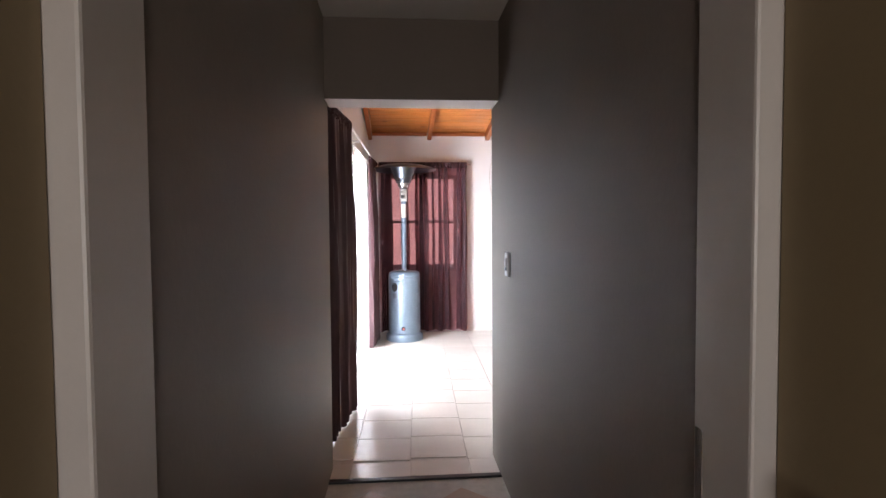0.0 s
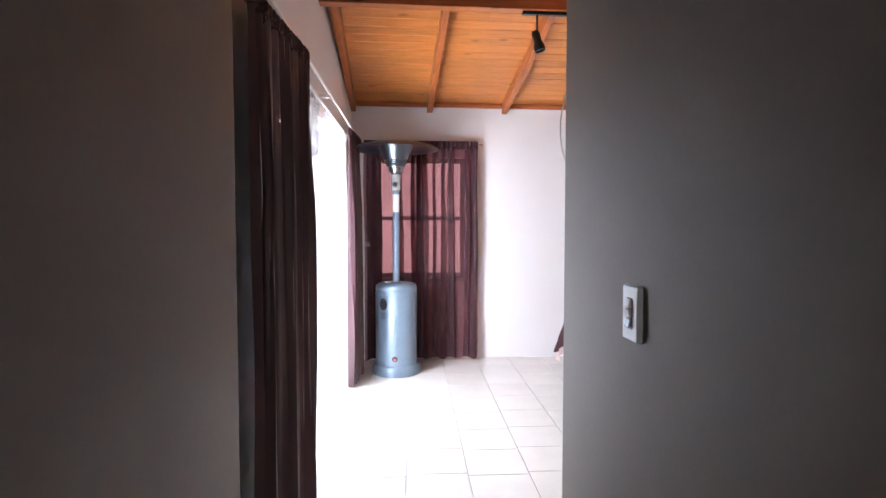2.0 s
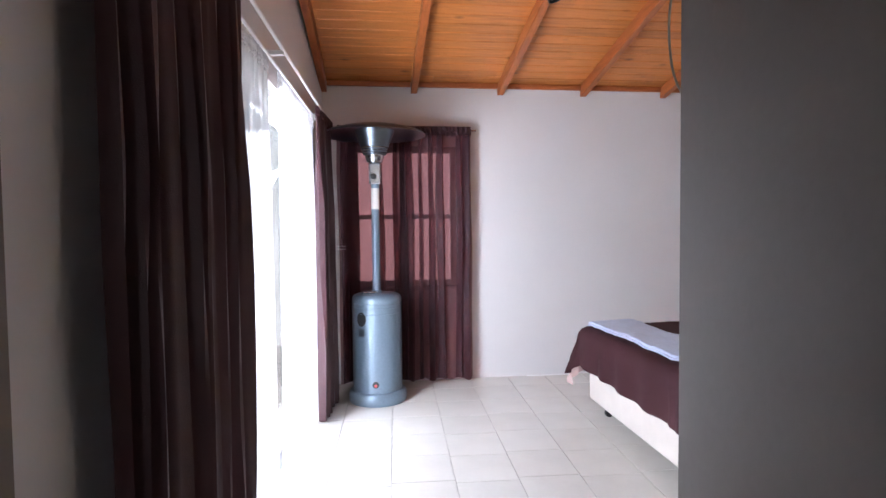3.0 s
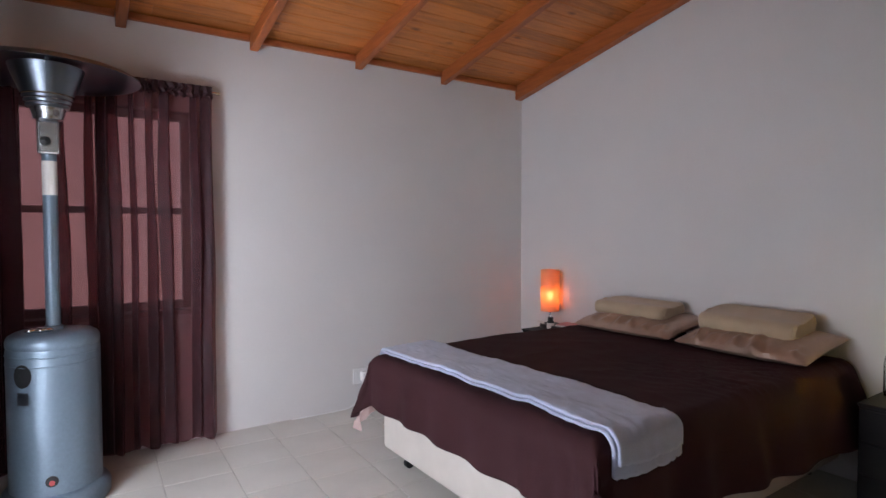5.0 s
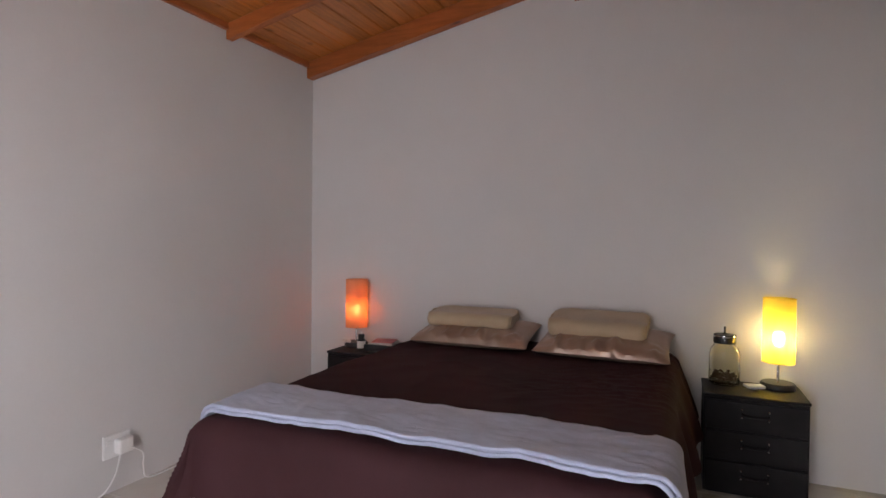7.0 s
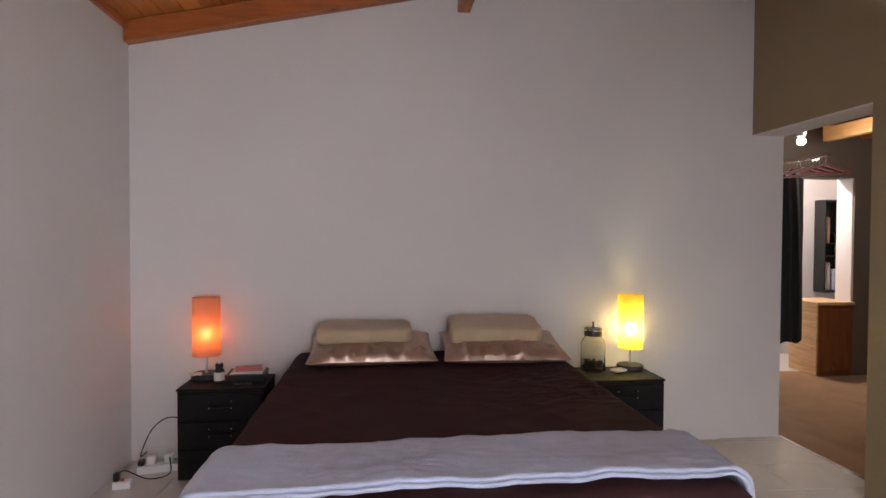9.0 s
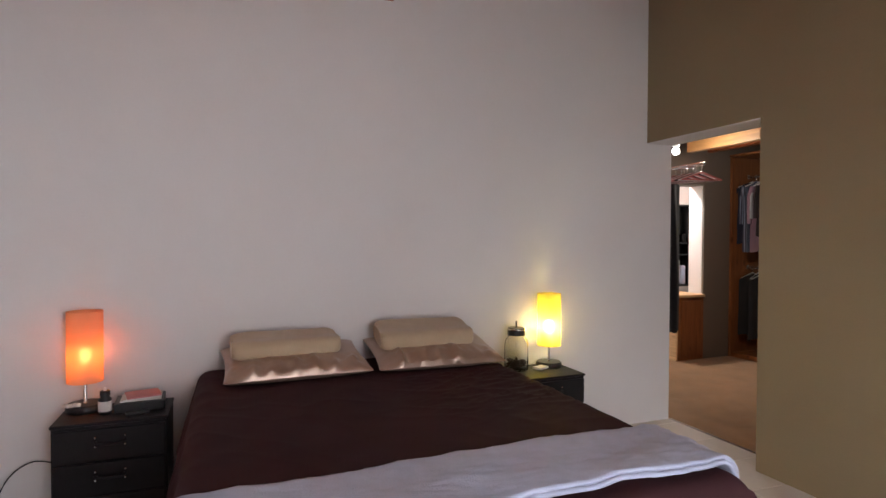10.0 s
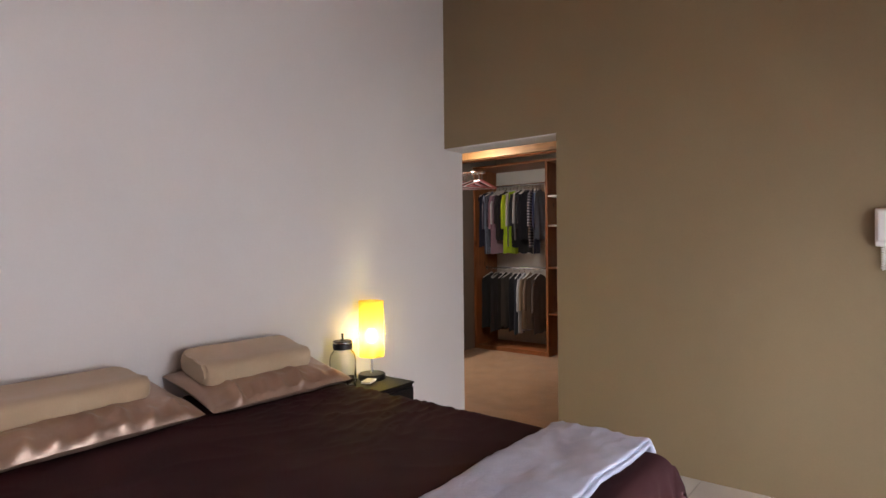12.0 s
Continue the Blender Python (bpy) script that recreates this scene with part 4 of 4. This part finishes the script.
s = thing("intercom_handset", "white wall intercom handset on the taupe wall", "intercom", pose(0.853, YB, 1.375))
part("cradle", box(-0.035, 0.035, 0, 0.035, -0.06, 0.12, 0.008), M_PLASTIC, s)
part("handset", box(-0.028, 0.028, 0.0355, 0.07, -0.04, 0.115, 0.012), M_PLASTIC, s)
part("cord", tube([(0.012 * math.cos(t * 0.9), 0.02 + 0.012 * math.sin(t * 0.9), -0.06 - t * 0.0016) for t in range(70)], 0.003, 6), M_PLASTIC, s, smooth=True)
c = thing("loop_cable", "grey cable loop hanging at the corridor corner", "cable")
part("flex", tube(curve_points([(0.49, YB + 0.012, 1.90), (0.462, YB + 0.02, 1.83), (0.438, YB + 0.02, 1.72), (0.442, YB + 0.02, 1.63), (0.46, YB + 0.015, 1.58), (0.49, YB + 0.01, 1.56)], 36), 0.002), M_GROUT, c, smooth=True)

e = thing("extension_block", "white multi-plug extension block on the floor", "extension block", pose(3.28, 7.29, 0, 0, 0, 12))
part("block", box(-0.03, 0.03, -0.11, 0.11, 0, 0.045, 0.006), M_PLASTIC, e)
for i in range(2):
    part("plug", box(-0.022, 0.022, -0.08 + i * 0.09, -0.03 + i * 0.09, 0.046, 0.10, 0.008), M_PLASTIC, e)
part("plug", box(-0.02, 0.02, 0.07, 0.105, 0.046, 0.08, 0.008), M_BLACK, e, "black plug")
e = thing("plug_adapter", "white adapter with a red indicator on the floor", "adapter", pose(3.08, 7.40, 0, 0, 0, 8))
part("adapter_body", box(-0.025, 0.025, -0.045, 0.045, 0, 0.04, 0.006), M_PLASTIC, e)
part("indicator", box(-0.008, 0.008, -0.01, 0.01, 0.0405, 0.05, 0.002), M_RED, e)
part("plug", box(-0.018, 0.018, 0.012, 0.042, 0.0405, 0.085, 0.006), M_BLACK, e)
c = thing("lamp_cable", "black lamp cable looping behind a bedside cabinet", "cable")
part("flex", tube(curve_points([(3.40, 7.15, 0.25), (3.42, 7.28, 0.27), (3.42, 7.38, 0.2), (3.38, 7.43, 0.06), (3.3, 7.36, 0.11)], 40), 0.0035), M_BLACK, c, smooth=True)
c = thing("lamp_cable", "black cable lying across the floor by the plugs", "cable")
part("flex", tube(curve_points([(3.26, 7.22, 0.09), (3.2, 7.2, 0.02), (3.17, 7.3, 0.006), (3.18, 7.42, 0.05), (3.12, 7.43, 0.07)], 40), 0.0035), M_BLACK, c, smooth=True)

# ---- track spotlights on the beam ----
t = thing("track_light", "black track with small spotlights under the beam", "spotlight track", pose(0, BEAM_Y, BEAM_Z))
part("track", box(0.78, 2.0, -0.018, 0.018, -0.022, -0.001, 0.003), M_BLACK, t)
for i, (x, aim) in enumerate(((0.88, (0.25, -0.1, -1)), (1.15, (0.5, -0.85, -0.5)), (1.8, (0.2, -0.4, -1)))):
    arm = part("arm", tube([(x, 0, -0.022), (x, 0, -0.15)], 0.007), M_BLACK, t)
    m = Matrix.Translation((x, 0, -0.175)) @ Vector(aim).to_track_quat("-Z", "Y").to_matrix().to_4x4()
    bm = lathe([(0, 0.05), (0.022, 0.05), (0.027, 0.035), (0.027, -0.02), (0.036, -0.045), (0.038, -0.085), (0.034, -0.085), (0.03, -0.05), (0, -0.045)], 28)
    hd = part("spot_head", bm, M_BLACK, t, smooth=True)
    hd.matrix_local = m
    lens = part("lens", lathe([(0, -0.078), (0.033, -0.076), (0.033, -0.07), (0, -0.07)], 28), M_BULB_W if i == 1 else M_GLASS, hd, smooth=True)
sp = lamp("spot_light", "SPOT", look((1.15 + 0.05, BEAM_Y - 0.10, BEAM_Z - 0.235), (2.0, 4.0, 1.9)), 5, (1.0, 0.82, 0.58), 0.03)
sp.data.spot_size = radians(70)

# ---- walk-in closet ----
FY, BYC = 0.92, 0.40
KX0, KX1, KD, KT = 3.30, 4.995, 3.93, 2.32
w = thing("open_wardrobe", "open pine wardrobe full of hanging clothes", "wardrobe")
for x in (KX1 - 0.03, KD, KX0):
    part("side_panel", box(x, x + 0.03, BYC, FY, 0.0, KT, 0.003), M_CUPBOARD, w)
part("top_panel", box(KX0, KX1, BYC, FY + 0.01, KT + 0.001, KT + 0.03, 0.003), M_CUPBOARD, w)
part("back_panel", box(KX0, KX1, BYC - 0.02, BYC - 0.001, 0.0, KT), M_CEIL, w)
part("plinth", box(KD + 0.03, KX1 - 0.031, BYC + 0.02, FY - 0.02, 0.0, 0.05), M_CUPBOARD, w)
for z in (0.5, 1.05, 1.55, 1.9):
    part("shelf", box(KX0 + 0.031, KD - 0.001, BYC, FY - 0.01, z, z + 0.02, 0.002), M_PLASTIC if z > 1.2 else M_CUPBOARD, w)
for z in (2.10, 1.04):
    part("hanging_rail", tube([(KD + 0.03, 0.66, z), (KX1 - 0.03, 0.66, z)], 0.014, 12), M_CHROME, w, smooth=True)
    for x in (KD + 0.034, KX1 - 0.034):
        part("rail_cup", box(x - 0.004, x + 0.004, 0.64, 0.68, z - 0.02, z + 0.02), M_STEEL, w)
tagged(part("closet_beam", box(CX0, 4.36, 2.15, 2.22, 2.21, 2.325, 0.004, bm=box(4.29, 4.36, 2.15, 2.22, 2.326, 2.6)), pine("beam_pine", (0.17, 0.085, 0.03), 0.5, 0.2), None), "rough pine beam across the closet", "beam")
tagged(part("closet_beam", box(CX0, CX1, 1.20, 1.27, 2.36, 2.50, 0.004), M_BEAM, None), "rough pine beam across the closet", "beam")

HANGER = M_PLASTIC


def garment(x, y, z, color, length, width, thick, rz, sleeves=True, seed=0.0, label="shirt"):
    """Cloth on a hanger: sloping shoulders, hanging folds, sleeves at both ends; it hangs square to the rail."""
    g = thing("hanging_garment", label, "garment", pose(x, y, z, 0, 0, rz), "hanging clothes")
    part("hanger_hook", tube([(0, 0, -0.06), (0, 0, -0.02), (0, 0.016, -0.005), (0, 0.016, 0.012), (0, 0, 0.02), (0, -0.014, 0.012)], 0.003, 6), M_CHROME, g)
    part("hanger_bar", tube([(0, -width * 0.42, -0.12), (0, 0, -0.055), (0, width * 0.42, -0.12)], 0.007, 6), HANGER, g)
    m = mat("cloth", color, 0.85, var=0.18, scale=9, fine=200, bump=0.3, sheen=0.1)
    if "striped" in label:
        n, l = m.node_tree.nodes, m.node_tree.links
        src = n["Principled BSDF"].inputs["Base Color"].links[0].from_socket
        wave, mix, tc = n.new("ShaderNodeTexWave"), n.new("ShaderNodeMix"), n.new("ShaderNodeTexCoord")
        wave.bands_direction = "Z" if "black" in label else "Y"
        wave.inputs["Scale"].default_value = 9.0
        mix.data_type = "RGBA"
        l.new(tc.outputs["Object"], wave.inputs["Vector"])
        l.new(wave.outputs["Fac"], mix.inputs[0])
        l.new(src, mix.inputs[6])
        mix.inputs[7].default_value = (0.02, 0.02, 0.05, 1)
        l.new(mix.outputs[2], n["Principled BSDF"].inputs["Base Color"])
    def f(sign):
        def q(u, v):
            yy = (u - 0.5) * width * (1 + 0.05 * v)
            sh = -0.055 - 0.16 * abs(u - 0.5)
            zz = sh + (-length - sh) * v + 0.01 * math.sin(u * 11 + seed)
            edge = max(0.0, 1 - abs(2 * u - 1) ** 4)
            xx = sign * thick / 2 * edge ** 0.5 * (0.45 + 0.55 * min(1, v * 3)) * (0.8 + 0.25 * math.sin(u * 19 + seed + 2 * v))
            return Vector((xx + 0.01 * fn(u * 3, v * 3, seed), yy, zz))
        return q
    bm = grid(14, 10, f(1))
    grid(14, 10, f(-1), bm)
    bmesh.ops.remove_doubles(bm, verts=bm.verts, dist=0.0008)
    part("cloth_body", bm, m, g, smooth=True)
    if sleeves:
        for s in (-1, 1):
            bm = tube([(0, s * width * 0.47, -0.13), (0.004, s * (width * 0.5 + 0.02), -0.25), (0.01, s * (width * 0.5 + 0.015), -0.25 - length * 0.35)], 0.03, 10)
            for v in bm.verts:
                v.co.x *= 0.55
            part("sleeve", bm, m, g, smooth=True)
    return g


tops = (((0.015, 0.018, 0.04), "dark navy"), ((0.30, 0.36, 0.50), "blue and white striped"), ((0.60, 0.62, 0.66), "white"), ((0.02, 0.02, 0.05), "navy"),
        ((0.32, 0.20, 0.27), "lilac"), ((0.02, 0.015, 0.02), "charcoal"), ((0.6, 0.6, 0.6), "white"), ((0.42, 0.58, 0.02), "lime green"), ((0.45, 0.47, 0.5), "pale grey"),
        ((0.008, 0.008, 0.01), "black"), ((0.007, 0.007, 0.009), "black"), ((0.012, 0.012, 0.02), "black"), ((0.50, 0.52, 0.58), "black and white striped"),
        ((0.02, 0.03, 0.10), "dark blue"), ((0.28, 0.36, 0.50), "light blue"))
for i, (c, what) in enumerate(tops):
    garment(KX1 - 0.08 - i * 0.054, 0.66, 2.095, c, 0.78 + 0.10 * math.sin(i * 2.1), 0.40 + 0.05 * math.sin(i * 1.7), 0.036 + 0.016 * math.sin(i * 2.9), random.uniform(-20, 20), True, i * 1.7, what + " shirt on a hanger in the wardrobe")
lower = (((0.02, 0.02, 0.022), "black"), ((0.03, 0.03, 0.03), "black"), ((0.025, 0.025, 0.03), "black"), ((0.02, 0.02, 0.02), "black"), ((0.06, 0.055, 0.05), "charcoal"), ((0.02, 0.022, 0.03), "dark"),
         ((0.03, 0.035, 0.05), "navy"), ((0.45, 0.46, 0.5), "pale grey"), ((0.30, 0.22, 0.15), "tan"), ((0.16, 0.11, 0.08), "brown"), ((0.10, 0.08, 0.07), "dark brown"))
for i, (c, what) in enumerate(lower):
    garment(KX1 - 0.10 - i * 0.072, 0.66, 1.035, c, 0.78 + 0.04 * math.sin(i * 1.3), 0.38, 0.05, random.uniform(-10, 10), i > 6, 30 + i * 1.3, what + " clothes on a hanger in the wardrobe")

r = thing("clothes_rail", "metal clothes rail behind the closet wall", "clothes rail")
part("rail_bar", tube([(XH + 0.03, 2.90, 1.96), (4.9, 2.90, 1.96)], 0.013, 12), M_CHROME, r, smooth=True)
garment(3.87, 2.90, 1.955, (0.006, 0.006, 0.008), 1.38, 0.24, 0.06, 4, False, 77, "long black dress on a hanger in the closet")
for i in range(10):
    hg = thing("clothes_hanger", "empty pale plastic clothes hanger", "hanger", pose(3.53 + i * 0.03, 2.90, 1.955, 0, 0, -14 - 4 * i), "empty hangers")
    part("hook", tube([(0, 0, -0.06), (0, 0, -0.02), (0, 0.016, -0.005), (0, 0.016, 0.012), (0, 0, 0.02), (0, -0.014, 0.012)], 0.003, 6), M_CHROME, hg)
    part("bar", tube([(0, -0.17, -0.12), (0, 0, -0.06), (0, 0.17, -0.12), (0, -0.17, -0.12)], 0.007, 6), (M_PINK, M_PLASTIC, M_BLACK)[i % 3], hg)

k = thing("vanity_cabinet", "wooden cabinet with a pale top below a wall opening", "cabinet")
part("body", box(CX1 - 0.02, CX1 + 0.35, AY0 + 0.01, 1.695, 0.0, 0.71, 0.004), M_CUPBOARD, k)
part("door_panel", box(CX1 - 0.034, CX1 - 0.0205, AY0 + 0.05, 1.655, 0.05, 0.67, 0.006), M_CUPBOARD, k)
# Paler pine on this end panel stands for the light falling on it.
part("end_panel", box(CX1 - 0.02, CX1 + 0.35, 1.6955, 1.712, 0.0, 0.71, 0.002), M_TOPPINE, k, "end panel given paler pine for the light on it")
part("cabinet_top", box(CX1 - 0.045, CX1 + 0.36, AY0 + 0.008, 1.725, 0.7105, 0.742, 0.005), M_TOPPINE, k)
m = thing("wall_niche_shelf", "narrow dark shelf unit with folded clothes on a white wall", "shelf unit", pose(6.0, 0.765, 1.285))
part("back_panel", box(-0.012, -0.001, -0.135, 0.135, -0.54, 0.54), M_BLACK, m)
for y0, y1, z0, z1 in ((-0.135, -0.118, -0.54, 0.54), (0.118, 0.135, -0.54, 0.54), (-0.1175, 0.1175, 0.52, 0.54), (-0.1175, 0.1175, -0.54, -0.52)):
    part("side_board", box(-0.16, -0.0125, y0, y1, z0, z1, 0.002), M_BLACK, m)
for z in (-0.13, 0.02):
    part("shelf_board", box(-0.15, -0.0125, -0.1175, 0.1175, z, z + 0.015), M_BLACK, m)
for n, (y, z, w, tall, c) in enumerate(((0.05, -0.519, 0.05, 0.33, M_PAPER), (-0.04, -0.519, 0.07, 0.25, M_THROW), (0.06, 0.036, 0.05, 0.30, M_SATIN), (-0.05, 0.036, 0.06, 0.12, M_LEATHER))):
    q = thing("folded_cloth", "folded cloth standing on a dark shelf", "cloth", m.matrix_world @ pose(-0.08, y, z + 0.001))
    part("cloth_body", box(-0.05, 0.05, -w / 2, w / 2, 0, tall, 0.018, seg=3), c, q, smooth=True)
solid("floor_bathroom", box(CX1 + 0.205, 5.998, 0.402, 3.198, -0.0015, 0.004), M_TILE, "pale glossy floor beyond the closet", "floor")
b = thing("closet_light", "round white closet lamp shining by the beam", "lamp", pose(4.0, 2.71, 2.14))
bm = bmesh.new()
bmesh.ops.create_uvsphere(bm, u_segments=24, v_segments=14, radius=0.032)
part("globe", bm, M_BULB_C, b, smooth=True)
part("holder", lathe([(0, 0.04), (0.03, 0.04), (0.035, 0.09), (0.035, 0.46), (0, 0.46)], 20), M_PLASTIC, b, smooth=True)
lamp("closet_bulb", "POINT", pose(3.9, 2.5, 2.12), 38, (1.0, 0.93, 0.82), 0.06)
# Unseen lamp added to brighten the white room beyond the closet.
lamp("bathroom_bulb", "POINT", pose(5.5, 1.9, 2.3), 130, (1.0, 0.97, 0.93), 0.06)

# ---- outside ----
solid("ground", prism([(-600, -600), (600, -600), (600, 600), (-600, 600)], "z", -0.4, -0.08), M_PAVE, "pale paved patio ground", "ground")
wing = thing("neighbouring_wing", "white rendered outbuilding wall with a barred window", "building", pose(0, 0, 0))
bm = box(-6.0, -2.0, 9.6, 9.8, -0.08, 3.2)
box(-1.45, -0.9, 9.6, 9.8, -0.08, 3.2, bm=bm)
box(-2.0, -1.45, 9.6, 9.8, -0.08, 0.65, bm=bm)
box(-2.0, -1.45, 9.6, 9.8, 2.2, 3.2, bm=bm)
part("wall", bm, M_OUT, wing)
wn_ = part("window", box(-2.0, -1.45, 9.68, 9.70, 0.65, 2.2), M_MIRROR, wing)
for x in (-1.86, -1.725, -1.59):
    part("bar", tube([(x, 9.62, 0.66), (x, 9.62, 2.19)], 0.012), M_BLACK, wn_)
for z in (1.1, 1.65):
    part("crossbar", box(-2.0, -1.45, 9.60, 9.625, z, z + 0.04), M_STEEL, wn_)

# Unseen pink wall, added as a bright sunlit backing behind the window curtains.
gw = thing("garden_wall", "dusty pink rendered wall added beyond the window to back its curtains", "wall")
part("wall_body", box(-0.85, 6.0, 10.8, 11.0, -0.08, 3.3, 0.01), mat("pink_render", (0.62, 0.40, 0.38), 0.85, var=0.12, scale=2, fine=50, bump=0.3), gw)
part("coping", box(-0.88, 6.03, 10.77, 11.03, 3.301, 3.36, 0.008), M_OUT, gw)

# ---- floor tiles ----
PITCH, ANG = 0.344, math.atan(0.036)
rot = Matrix.Rotation(-ANG, 4, "Z")
tile_me = mesh_of("tile", box(-PITCH / 2 + 0.0025, PITCH / 2 - 0.0025, -PITCH / 2 + 0.0025, PITCH / 2 - 0.0025, -0.008, 0.0, 0.0012, seg=1), M_TILE)
base = Vector((0.298, 3.80, 0))
made = 0
for i in range(-5, 13):
    for k in range(-3, 14):
        c = rot @ Vector(((i + 0.5) * PITCH, (k + 0.5) * PITCH + (0.03 if i % 2 else 0), 0)) + base
        if -0.72 < c.x < XH + 0.1 and 3.42 < c.y < YF + 0.1:
            o = new("tile", tile_me)
            o.parent = FLOOR
            o.matrix_local = Matrix.Translation((c.x, c.y, random.uniform(-0.0004, 0.0004))) @ rot
cut_me = mesh_of("tile", box(-PITCH / 2 + 0.0025, PITCH / 2 - 0.0025, -0.098, 0.098, -0.008, 0.0, 0.0012, seg=1), M_TILE)
for i in range(-3, 10):
    x = base.x + (i + 0.5) * PITCH - 0.012
    if XC0 - 0.1 < x < XC1 + 0.1 or OP_X0 - 0.1 < x < XH + 0.1:
        o = new("tile", cut_me)
        o.parent = FLOOR
        o.matrix_local = Matrix.Translation((x, 3.352, 0)) @ rot
diag_me = mesh_of("tile", box(-0.165, 0.165, -0.165, 0.165, -0.008, 0.0, 0.0012, seg=1), M_TERRA)
r45 = Matrix.Rotation(radians(45), 4, "Z")
for i in range(-12, 13):
    for k in range(-12, 13):
        c = r45 @ Vector((i * 0.336, k * 0.336, 0)) + Vector((-0.03, 1.2, 0))
        if XC0 - 0.06 < c.x < XC1 + 0.06 and CORR_Y < c.y < 2.98:
            o = new("tile", diag_me)
            o.parent = FLOOR_C
            o.matrix_local = Matrix.Translation((c.x, c.y, 0)) @ r45
